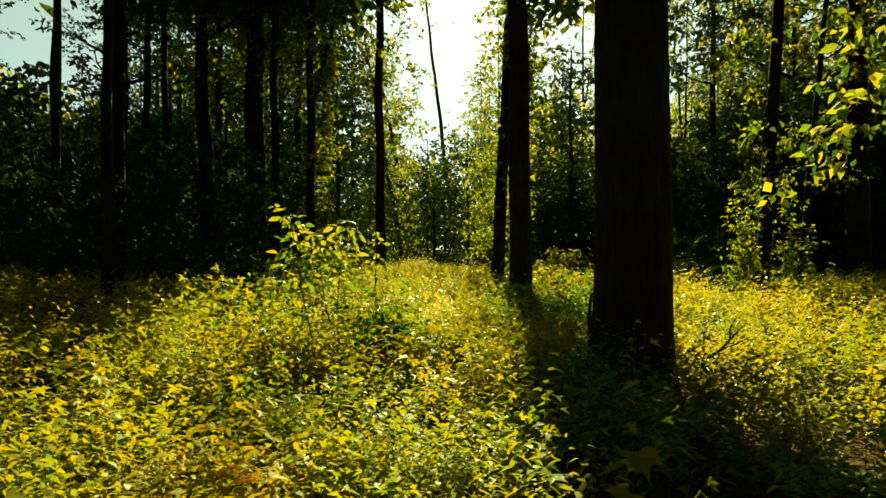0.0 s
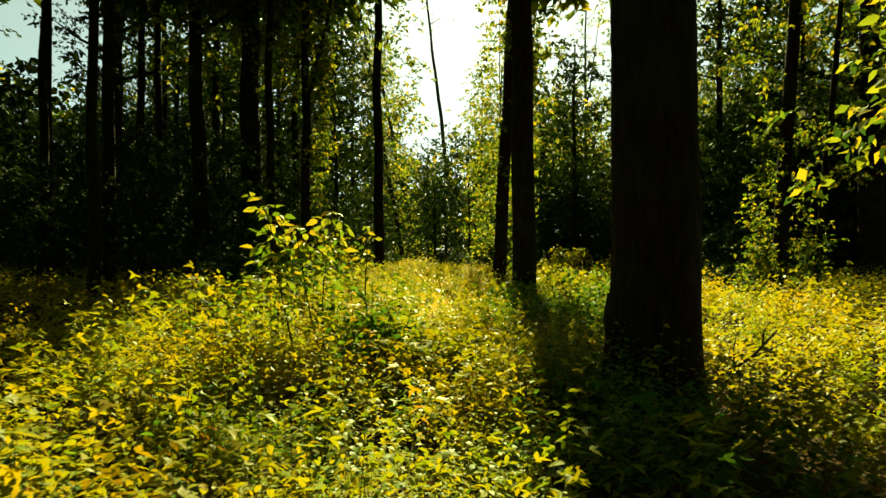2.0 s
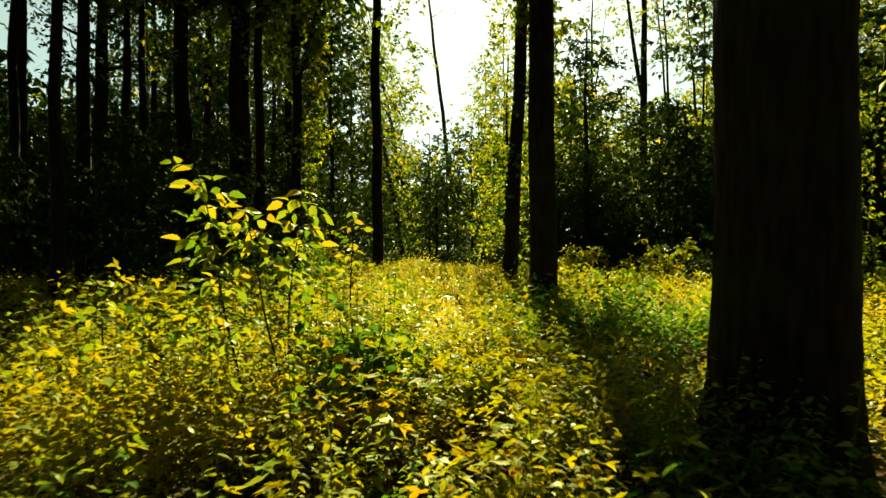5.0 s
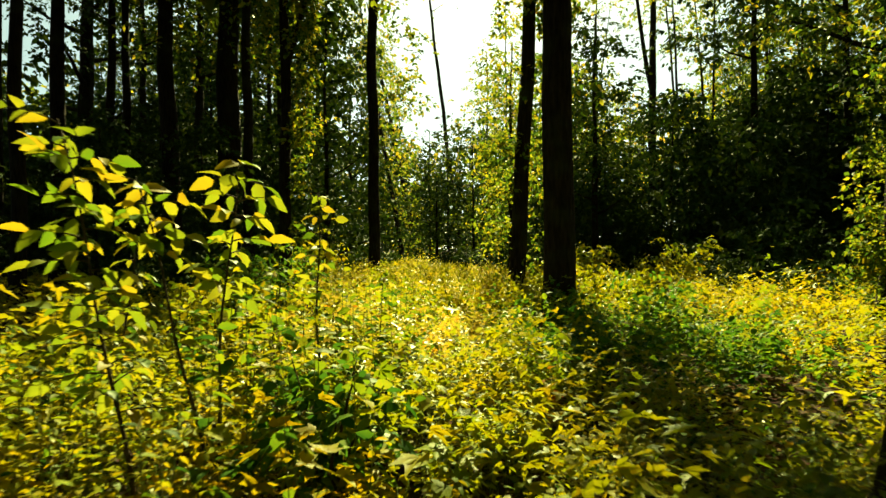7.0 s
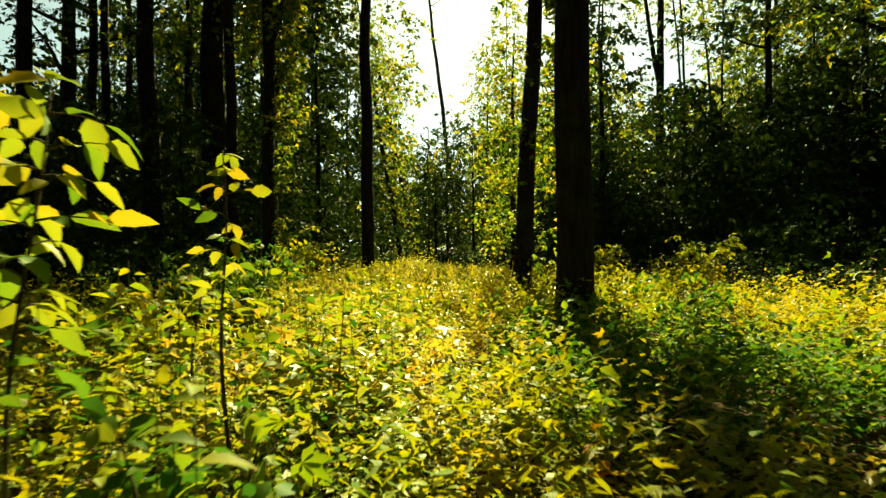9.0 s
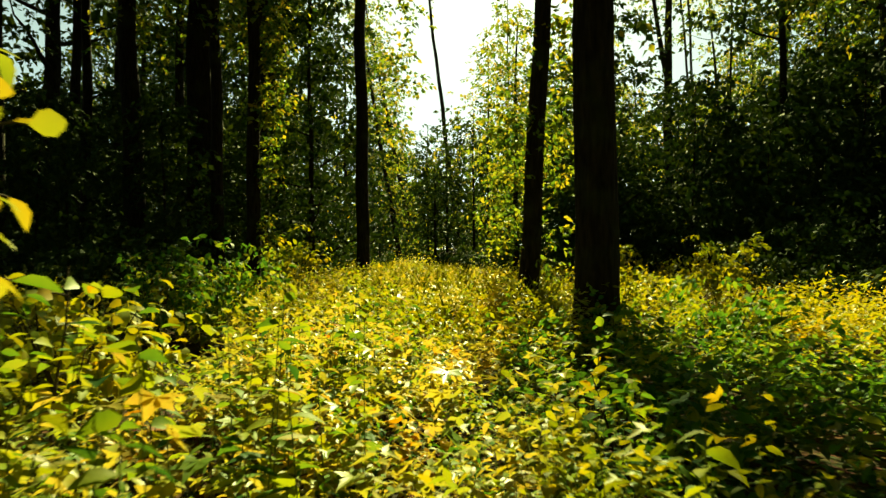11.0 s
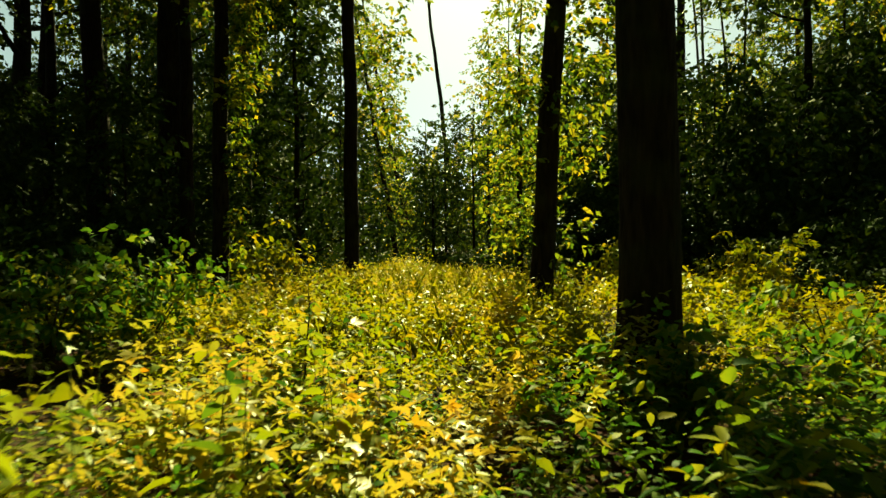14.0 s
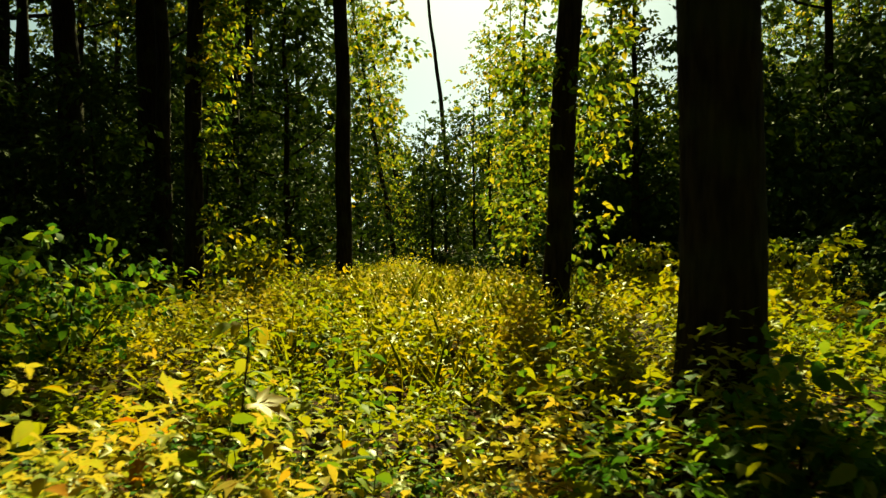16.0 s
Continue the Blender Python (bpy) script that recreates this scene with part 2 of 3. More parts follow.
TREFOIL, TREFOIL_T = leaflets(((0, 1.0), (72, 0.8), (-72, 0.8)))
PALM, PALM_T = leaflets(((0, 1.0), (42, 0.92), (-42, 0.92), (88, 0.7), (-88, 0.7)))
SHAPES = {"palm": (PALM, PALM_T), "lobed": (LOBED, LOBED_T), "oval": (OVAL, OVAL_T), "trefoil": (TREFOIL, TREFOIL_T), True: (FULL, FULL_T), False: (LEAN_SHAPE, LEAN_T)}


def leaves(pos, az, pitch, roll, length, width, full=True, fold=0.25, droop=0.25, sunward=0.0):
    """Many leaf blades: pos is where each stalk ends, az and pitch its direction, all in radians and metres."""
    shape, tris = SHAPES[full]
    pos = np.asarray(pos, dtype=float)
    n = len(pos)
    az, pitch, roll, length, width = (np.broadcast_to(np.asarray(q, dtype=float), (n,)) for q in (az, pitch, roll, length, width))
    a = np.stack([np.cos(az) * np.cos(pitch), np.sin(az) * np.cos(pitch), np.sin(pitch)], -1)
    s0 = np.stack([-np.sin(az), np.cos(az), np.zeros(n)], -1)
    n0 = np.cross(a, s0)
    s = s0 * np.cos(roll)[:, None] + n0 * np.sin(roll)[:, None]
    nn = np.cross(a, s)
    if np.any(sunward):
        c, k = np.cos(np.broadcast_to(sunward, (n,))), np.sin(np.broadcast_to(sunward, (n,)))
        a, s, nn = (np.stack([q[:, 0], q[:, 1] * c + q[:, 2] * k, q[:, 2] * c - q[:, 1] * k], -1) for q in (a, s, nn))
    u, v = shape[:, 0], shape[:, 1]
    rise = fold * np.abs(v)[None, :] * width[:, None] - droop * (u ** 2)[None, :] * length[:, None]
    vert = pos[:, None, :] + a[:, None, :] * (u[None, :, None] * length[:, None, None]) \
        + s[:, None, :] * (v[None, :, None] * width[:, None, None]) + nn[:, None, :] * rise[..., None]
    f = (np.arange(n)[:, None, None] * len(shape) + tris[None]).reshape(-1, 3)
    return vert.reshape(-1, 3), f


def leaf_cloud(centres, spread, per, size, full=False, flat=0.5, spray=8):
    """Flat sprays of leaves round centres, hanging a little outwards and down, with gaps between them."""
    c = np.asarray(centres, dtype=float)
    sprays = max(1, per // spray)
    c = np.repeat(c, sprays, axis=0)
    off = rng.normal(0, 1, c.shape) * spread
    off[:, 2] *= 0.75
    az = np.arctan2(off[:, 1], off[:, 0]) + rng.normal(0, 0.7, len(c))
    n = max(1, per // sprays)
    c, off, az = np.repeat(c, n, axis=0), np.repeat(off, n, axis=0), np.repeat(az, n)
    reach = np.tile(np.arange(n) / n, len(c) // n) * size * n * 0.3
    side = np.where(np.arange(len(c)) % 2, 1.0, -1.0)
    pos = c + off + np.stack([np.cos(az) * reach, np.sin(az) * reach, -0.3 * reach], -1) + rng.normal(0, 0.22 * size, c.shape)
    length = size * rng.uniform(0.6, 1.3, len(c))
    return leaves(pos, az + side * 0.8 + rng.normal(0, 0.45, len(c)), rng.normal(-0.35, 0.4, len(c)), rng.normal(0, flat, len(c)), length,
                  length * rng.uniform(0.5, 0.7, len(c)), full, sunward=rng.normal(0.45, 0.4, len(c)))


# ---------------------------------------------------------------- ground
def build_ground():
    def axis(near, far, step):
        core = np.arange(-near, near + step, step)
        out = near * (far / near) ** np.linspace(0.06, 1, 16)
        return np.concatenate([-out[::-1], core, out])
    gx, gy = axis(16, 900, 0.25), axis(22, 900, 0.25) + 10
    X, Y = np.meshgrid(gx, gy, indexing="ij")
    v = np.stack([X, Y, ground_z(X, Y) + rng.normal(0, 0.008, X.shape)], -1).reshape(-1, 3)
    nx, ny = X.shape
    i, j = np.meshgrid(np.arange(nx - 1), np.arange(ny - 1), indexing="ij")
    a = (i * ny + j).ravel()
    f = np.concatenate([np.stack([a, a + ny, a + ny + 1], -1), np.stack([a, a + ny + 1, a + 1], -1)])
    g = new("ground", mesh_from("ground", v, f, soil_material(), True))
    tagged(g, "dark forest soil with leaf litter under low plants", "ground", kind="structure")


build_ground()


# ---------------------------------------------------------------- trees
def trunk_line(height, lean, bend, step):
    z = np.linspace(-0.15, height, max(6, int(height / step)))
    k = z / height
    wob = 0.03 * np.sin(z * 0.7 + lean[0] * 9) + 0.02 * np.sin(z * 1.7 + bend[0] * 5)
    return np.stack([lean[0] * z + bend[0] * np.sin(k * np.pi) + wob, lean[1] * z + bend[1] * np.sin(k * np.pi) + wob * 0.6, z], -1)


def build_tree(x, y, diam, height, label, lean=(0, 0), bend=(0, 0), limbs=7, limb_from=0.5, limb_len=2.5, crown_leaves=2500,
               leaf_size=0.16, crown_spread=0.55, shoots=(), mat=None, leaf_mat=None, seg=12, step=0.5, rough=0.05, fork=None, group="forest trees",
               name="tree", full_shoots=False, crown_label="", shoot_dense=1.0):
    """A tree that stands at x, y: trunk with root flare, limbs, leafy crown, and leafy shoots along the trunk.
    shoots: rows of (from height, to height, sideways centre, depth centre, spread, number, leaf length)."""
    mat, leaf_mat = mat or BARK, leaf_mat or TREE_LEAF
    t = new(name)
    t.location = (x, y, float(ground_z(x, y)))
    tagged(t, label, "tree", group)
    line = trunk_line(height, lean, bend, step)
    k = np.clip(line[:, 2] / height, 0, 1)
    rad = diam / 2 * (1 - 0.78 * k ** 1.2) * (1 + 0.45 * np.exp(-np.clip(line[:, 2], 0, None) / 0.28))
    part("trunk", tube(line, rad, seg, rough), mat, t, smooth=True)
    tips = []

    def limb(base_z, length, turn, rise, r0, ob_parent):
        b = np.array([np.interp(base_z, line[:, 2], line[:, i]) for i in range(3)])
        s = np.linspace(0, 1, 7)
        p = b + np.stack([np.cos(turn) * length * s, np.sin(turn) * length * s, rise * length * s ** 1.3], -1) + rng.normal(0, 0.05 * length / 3, (7, 3)) * s[:, None]
        part("limb", tube(p, r0 * (1 - 0.85 * s), 6), mat, ob_parent, smooth=True)
        tips.extend([p[3], p[4], p[5], p[6]])
        for _ in range(2):
            m = rng.integers(2, 5)
            w = turn + rng.choice([-1, 1]) * rng.uniform(0.5, 1.1)
            tips.append(p[m] + np.array([np.cos(w), np.sin(w), rng.uniform(0, 0.5)]) * length * 0.4)
    for i in range(limbs):
        bz = height * (limb_from + (0.96 - limb_from) * (i + 0.5) / max(1, limbs))
        limb(bz, limb_len * (1.15 - 0.7 * bz / height) * rng.uniform(0.8, 1.2), i * 2.4 + rng.uniform(-0.4, 0.4), rng.uniform(0.25, 0.7),
             np.interp(bz, line[:, 2], rad) * 0.45, t)
    if fork:
        fz, turn, length, rise = fork
        limb(fz, length, turn, rise, np.interp(fz, line[:, 2], rad) * 0.75, t)
    tips.append(line[-1])
    if crown_leaves and tips:
        tagged(part("crown", leaf_cloud(tips, crown_spread, max(1, crown_leaves // len(tips)), leaf_size), leaf_mat, t, crown_label), kind="stuff")
    for z0, z1, sx, sy, spread, count, size in shoots:
        n = int(count * shoot_dense)
        per = 40 if n > 400 else 9
        m = max(4, n // per)
        cz = rng.uniform(z0, z1, m)
        c = np.stack([np.interp(cz, line[:, 2], line[:, 0]) + sx + rng.normal(0, spread * 0.5, m),
                      np.interp(cz, line[:, 2], line[:, 1]) + sy + rng.normal(0, spread * 0.5, m), cz], -1)
        tagged(part("leafy_shoot", leaf_cloud(c, spread * 0.42, per, size, full_shoots, spray=4), leaf_mat, t, "yellow-green leaves on side shoots"), kind="stuff")
    return t


TALL = "tall forest tree with dark furrowed bark"
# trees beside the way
# the crown is out of view, enlarged to block overhead sky light
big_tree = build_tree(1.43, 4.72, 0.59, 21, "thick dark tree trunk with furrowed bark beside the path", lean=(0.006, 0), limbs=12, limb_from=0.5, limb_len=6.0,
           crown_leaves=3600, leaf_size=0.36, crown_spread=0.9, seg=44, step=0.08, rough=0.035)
for stub_line in (((1.13, 4.62, 0.40), (1.10, 4.60, 0.62), (1.12, 4.60, 0.78)),):
    part("broken_stub", tube(np.array(stub_line) - np.array([1.43, 4.72, float(ground_z(1.43, 4.72))]), [0.022, 0.016, 0.008], 7), TWIG, big_tree, "short broken dead stub")
# unseen wide crown blocks sky light; unseen second shoots row widens the ground shadow
build_tree(1.36, 10.88, 0.405, 20, "straight dark tree trunk rising from low plants", lean=(-0.004, 0), limbs=10, limb_from=0.64, limb_len=5.0,
           crown_leaves=2600, leaf_size=0.32, crown_spread=0.8, seg=36, step=0.09, rough=0.035, shoots=[(3.0, 6.5, 0.35, 0.1, 0.25, 160, 0.11), (5.6, 7.8, 0.75, 0.0, 0.5, 1300, 0.2)])
build_tree(1.27, 15.1, 0.32, 17, "leaning slender tree wrapped in leafy side shoots", lean=(0.055, 0.0), bend=(0.05, 0), limbs=6, limb_from=0.62, limb_len=2.2,
           crown_leaves=1500, seg=20, step=0.2, rough=0.03, 
           shoots=[(0.3, 3.2, -0.45, 0.0, 0.24, 1200, 0.09), (3.0, 7.0, -0.6, 0.0, 0.3, 600, 0.1), (2.0, 7.0, 0.42, 0.1, 0.3, 1300, 0.12), (0.5, 2.2, 0.35, 0.1, 0.25, 260, 0.11), (3.6, 8.0, 0.8, 0.2, 0.3, 420, 0.125), (5.6, 9.4, 0.1, -0.1, 0.45, 2600, 0.12)])
build_tree(-2.19, 21.14, 0.35, 22, "straight grey-brown tree trunk at the edge of a clearing", limbs=6, limb_from=0.7, limb_len=2.2, crown_leaves=1200, seg=18, step=0.3,
           shoots=[(4.0, 12.0, 0.9, 0.4, 0.5, 1700, 0.14)])
build_tree(-3.7, 16.81, 0.27, 16, "forked tree with sunlit leaves down one side", lean=(0.012, 0), limbs=6, limb_from=0.6, limb_len=2.6, crown_leaves=3600, seg=18, step=0.25,
           fork=(5.2, 0.0, 1.2, 4.5), shoots=[(0.3, 4.5, 0.3, 0.0, 0.14, 900, 0.1), (3.5, 8.5, 0.42, 0.0, 0.22, 2300, 0.11), (4.5, 8.5, -0.42, 0.1, 0.26, 500, 0.11)])
build_tree(-6.9, 22.4, 0.8, 22, TALL, limbs=9, limb_from=0.45, limb_len=3.2, crown_leaves=4000, seg=20, step=0.3, shoots=[(6.6, 12, 1.2, 0.6, 1.2, 1800, 0.17)])
build_tree(-8.3, 21.6, 0.58, 20, TALL, lean=(-0.03, 0), limbs=9, limb_from=0.4, limb_len=3.0, crown_leaves=4000, seg=16, shoots=[(6.8, 11, 0.4, 0.6, 1.3, 1500, 0.17)])
build_tree(-12.2, 33.2, 0.52, 22, TALL, limbs=9, limb_from=0.4, limb_len=3.4, crown_leaves=4500, leaf_mat=DEEP_SHADE_LEAF)
build_tree(-12.8, 26.4, 0.40, 20, TALL, limbs=9, limb_from=0.4, limb_len=3.2, crown_leaves=4200, leaf_mat=DEEP_SHADE_LEAF)
build_tree(-17.7, 40.9, 0.45, 22, TALL, limbs=9, limb_from=0.4, limb_len=3.4, crown_leaves=4200, leaf_mat=DEEP_SHADE_LEAF)
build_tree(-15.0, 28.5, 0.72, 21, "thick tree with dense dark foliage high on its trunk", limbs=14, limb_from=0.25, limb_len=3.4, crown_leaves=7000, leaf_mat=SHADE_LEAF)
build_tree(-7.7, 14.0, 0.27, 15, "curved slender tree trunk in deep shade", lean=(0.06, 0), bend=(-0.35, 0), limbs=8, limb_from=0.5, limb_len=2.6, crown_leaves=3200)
build_tree(-12.0, 18.8, 0.30, 18, TALL, lean=(0.01, 0), limbs=8, limb_from=0.5, limb_len=2.8, crown_leaves=3200, leaf_mat=DEEP_SHADE_LEAF)
build_tree(9.29, 30.67, 0.43, 21, "tall two-stemmed tree above dark bushes", limbs=6, limb_from=0.6, limb_len=2.6, crown_leaves=2200, fork=(8.0, 2.9, 1.3, 8.0))
build_tree(5.88, 11.4, 0.26, 15, "leaning leafy tree hung with sunlit shoots", lean=(0.085, 0.02), limbs=8, limb_from=0.5, limb_len=2.6, crown_leaves=2200, leaf_size=0.13, seg=18, step=0.25,
           shoots=[(0.2, 1.2, -0.25, -0.1, 0.3, 800, 0.08), (0.8, 3.4, -0.4, -0.1, 0.2, 1300, 0.08), (3.2, 6, -0.3, 0.1, 0.4, 300, 0.09), (0.3, 3.6, 0.7, 0.5, 0.35, 700, 0.085)])
build_tree(7.9, 13.6, 0.16, 12, "slim leaning stem in leaf behind a larger tree", lean=(0.1, 0.0), limbs=6, limb_from=0.4, limb_len=1.8, crown_leaves=1600, seg=10, step=0.4,
           shoots=[(0.3, 1.6, -0.2, 0.0, 0.35, 400, 0.1)])
build_tree(13.7, 20.15, 0.75, 22, TALL, limbs=12, limb_from=0.2, limb_len=3.8, crown_leaves=6500, leaf_size=0.2, shoots=[(3, 8, -0.9, -0.3, 0.7, 900, 0.14)])
build_tree(10.8, 47.0, 0.38, 20, "slender tree with thin forked top against the sky", limbs=6, limb_from=0.6, limb_len=2.4, crown_leaves=900, fork=(12.0, 0.4, 1.2, 6.0))
build_tree(-2.6, 60.0, 0.5, 24, "leaning tree covered with leafy shoots", lean=(-0.2, 0), limbs=5, limb_from=0.6, limb_len=2.0, crown_leaves=900, leaf_size=0.26,
           shoots=[(0.5, 20, 0.5, 0, 0.8, 2600, 0.26), (6, 22, -1.0, 0, 1.2, 1800, 0.26)])
build_tree(-3.4, 52.0, 0.4, 22, "leaning tree covered with leafy shoots", lean=(-0.17, 0), limbs=5, limb_from=0.6, limb_len=2.0, crown_leaves=900, leaf_size=0.26,
           shoots=[(0.5, 18, 0.2, 0, 1.0, 2400, 0.24)])
build_tree(4.85, 5.7, 0.24, 12, "slender tree with a low branch of sunlit leaves", limbs=5, limb_from=0.6, limb_len=1.8, crown_leaves=700, leaf_size=0.12,
           fork=(2.3, 3.2, 1.1, 0.2), full_shoots=True, shoots=[(2.3, 3.3, -0.9, -0.2, 0.3, 150, 0.13)])
build_tree(1.2, 52.0, 0.42, 27, "bare leaning pole of a tree against the bright sky", lean=(-0.12, 0), limbs=3, limb_from=0.7, limb_len=1.6, crown_leaves=60)
for px, py, pd, pl in ((12.5, 35.0, 0.2, -0.05), (13.1, 36.0, 0.19, -0.09), (13.9, 35.4, 0.17, 0.02), (17.0, 41.6, 0.26, -0.08), (20.4, 42.0, 0.42, 0.0), (21.4, 43.0, 0.3, -0.02), (26.9, 49.0, 0.42, 0.05)):
    build_tree(px, py, pd, 19, "thin bare stem rising over the undergrowth", lean=(pl, 0), limbs=5, limb_from=0.6, limb_len=2.2, crown_leaves=900, leaf_size=0.18, name="thin_tree", seg=8)


# close-set trees whose high crowns, out of view, are added to shade the ground on one side of the clearing
def shade_trees():
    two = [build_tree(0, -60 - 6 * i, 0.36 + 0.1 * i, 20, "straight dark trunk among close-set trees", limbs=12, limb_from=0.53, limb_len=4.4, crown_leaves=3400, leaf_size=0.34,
                      crown_spread=0.8, seg=14, step=0.6, group="close-set trees", leaf_mat=DEEP_SHADE_LEAF) for i in range(2)]
    for k, (x, y, f) in enumerate(((-5.9, 25.0, 1.0), (-9.9, 18.6, 0.9), (-10.6, 23.2, 0.9), (-7.2, 30.5, 0.9), (-13.6, 21.5, 1.0),
                                   (-14.4, 32.0, 0.9), (15.6, 27.0, 0.9), (11.6, 26.2, 0.75))):
        copy_thing(two[k % 2], pose(x, y, float(ground_z(x, y)), 0, 0, 73 * k) @ Matrix.Scale(f, 4))
    for k in two:
        for o in list(k.children_recursive) + [k]:
            bpy.data.objects.remove(o)


shade_trees()
build_tree(-5.4, 19.6, 0.3, 19, "straight dark trunk among close-set trees", limbs=6, limb_from=0.75, limb_len=2.2, crown_leaves=900, leaf_size=0.26, group="close-set trees", leaf_mat=DEEP_SHADE_LEAF)
for gx, gy, gh in ((2.7, 43.5, 14.0), (4.1, 45.0, 18.0)):
    build_tree(gx, gy, 0.2, gh, "bright leafy tree at the far end of the clearing", limbs=12, limb_from=0.08, limb_len=2.0, crown_leaves=2400, leaf_size=0.2, seg=8, step=0.6)
build_tree(4.9, 23.5, 0.24, 8.8, "leafy tree with half shade put into its leaf colour", lean=(0.005, 0), limbs=13, limb_from=0.22, limb_len=1.3, crown_leaves=3600, leaf_size=0.15, crown_spread=0.4, leaf_mat=SHADE_LEAF)
for gx, gy, gh in ((1.7, 42.0, 9.5), (-1.2, 47.0, 9.4), (0.1, 43.0, 8.4), (0.9, 48.0, 10.0), (-0.6, 40.0, 5.6)):
    build_tree(gx, gy, 0.18, gh, "dark leafy young tree closing the clearing", limbs=10, limb_from=0.05, limb_len=1.3, crown_leaves=1500, leaf_size=0.24, crown_spread=0.5, seg=8, step=0.6, leaf_mat=DEEP_SHADE_LEAF, name="young_tree")
build_tree(2.3, 25.5, 0.2, 8.5, "slender tree hung with sunlit yellow leaves", lean=(0.01, 0), limbs=9, limb_from=0.3, limb_len=1.3, crown_leaves=1300, leaf_size=0.14, crown_spread=0.4,
           shoots=[(0.8, 7.5, -0.1, 0.0, 0.75, 2400, 0.13)])
build_tree(5.3, 33.0, 0.24, 9.5, "leafy tree with its half shade put into the leaf colour", limbs=13, limb_from=0.2, limb_len=3.2, crown_leaves=4000, leaf_size=0.25, leaf_mat=DEEP_SHADE_LEAF)
build_tree(7.4, 38.0, 0.26, 11, "leafy tree with yellow leaves against the sky", limbs=12, limb_from=0.5, limb_len=2.8, crown_leaves=2400, leaf_size=0.24)
build_tree(-4.1, 23.8, 0.2, 9.5, "dark leafy young tree behind the edge of the clearing", limbs=16, limb_from=0.06, limb_len=1.7, crown_leaves=5000, leaf_size=0.2, leaf_mat=SHADE_LEAF, name="young_tree")


# the wood behind: a few kinds of tree, each repeated
def wood():
    r = random.Random(3)
    kinds, low = [], []
    for i in range(5):
        kinds.append(build_tree(0, -60 - 6 * i, 0.28 + 0.05 * i, 19 + i, "tall forest tree standing deep in the wood", lean=(r.uniform(-0.02, 0.02), 0), limbs=9, limb_from=0.25,
                                limb_len=3.8, crown_leaves=2600, leaf_size=0.38, crown_spread=0.8, seg=8, step=1.0, group="wood", shoots=[(1, 10, 0.2, 0, 1.3, 1100, 0.26)]))
    # these leaves are coloured dark to stand in for shade
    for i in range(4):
        low.append(build_tree(6, -60 - 6 * i, 0.1 + 0.02 * i, 5.5 + i, "young understorey tree with shade put into its leaf colour", lean=(r.uniform(-0.05, 0.05), 0), limbs=9, limb_from=0.06, limb_len=2.6,
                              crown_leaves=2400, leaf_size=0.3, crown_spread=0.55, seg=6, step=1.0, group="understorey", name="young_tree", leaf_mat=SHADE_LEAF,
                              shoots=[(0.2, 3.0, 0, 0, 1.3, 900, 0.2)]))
    deep = [build_tree(12, -60 - 6 * i, 0.34 + 0.06 * i, 20 + i, "tall tree deep in the wood with shade put into its leaf colour", limbs=9, limb_from=0.25, limb_len=3.8, crown_leaves=2600, leaf_size=0.36,
                       crown_spread=0.8, seg=8, step=1.0, group="wood", leaf_mat=DEEP_SHADE_LEAF, shoots=[(1, 10, 0.2, 0, 1.3, 900, 0.28)]) for i in range(3)]
    spots = []

    def scatter(kind, count, x0, x1, y0, y1, gap, s0, s1, open_way=True):
        made = 0
        for _ in range(count * 60):
            if made >= count:
                break
            x, y = r.uniform(x0, x1), r.uniform(y0, y1)
            a = math.degrees(math.atan2(x, y))
            if y > 0 and (abs(x) > 0.80 * y + 8 or (open_way and -5.5 < a < 8) or (-39 < a < -28 and y > 33 and kind is not low) or (9 < a < 22 and y < 64 and kind is not low) or (-7 < x < 9 and y < 24)):
                continue
            if any((x - u) ** 2 + (y - v) ** 2 < gap * gap for u, v in spots):
                continue
            spots.append((x, y))
            k = r.uniform(s0, s1)
            copy_thing(r.choice(kind), pose(x, y, float(ground_z(x, y)), 0, 0, r.uniform(0, 360)) @ Matrix.Scale(k, 4))
            made += 1
    scatter(low, 30, -30, -4.6, 24, 38, 1.8, 0.5, 0.8)
    scatter(low, 12, 5.0, 12, 23, 32, 1.7, 0.6, 0.95)
    scatter(low, 26, 10.0, 32, 23, 34, 1.8, 0.7, 1.08)
    scatter(low, 8, 14, 27, 25, 33, 2.0, 1.3, 1.6)
    scatter(deep, 16, -40, -5, 34, 58, 3.0, 0.8, 1.1)
    scatter(low, 11, -36, -17, 28, 42, 2.2, 1.1, 1.5)
    for x, y, f in ((-6.3, 19.0, 0.5), (-8.6, 18.0, 0.5), (-11.2, 17.4, 0.5), (-13.4, 17.0, 0.55), (-5.3, 21.5, 0.5), (-7.4, 23.4, 0.6), (-10.0, 21.4, 0.55)):
        copy_thing(r.choice(low), pose(x, y, float(ground_z(x, y)), 0, 0, r.uniform(0, 360)) @ Matrix.Scale(f, 4))
    scatter(deep, 5, 22, 46, 34, 52, 3.0, 0.8, 1.0)
    scatter(deep + kinds[:1], 12, 9, 44, 36, 62, 3.2, 0.7, 0.95)
    scatter(kinds, 4, 16, 34, 31, 44, 3.0, 0.55, 0.75)
    scatter(deep, 8, -34, -12, 34, 50, 3.0, 0.7, 0.9)
    scatter(deep, 9, -70, 0, 64, 95, 3.8, 0.8, 1.1)
    scatter(kinds, 7, 0, 70, 64, 95, 3.8, 0.8, 1.1)
    scatter(low, 9, -8, 12, 62, 90, 2.5, 1.3, 2.0, False)
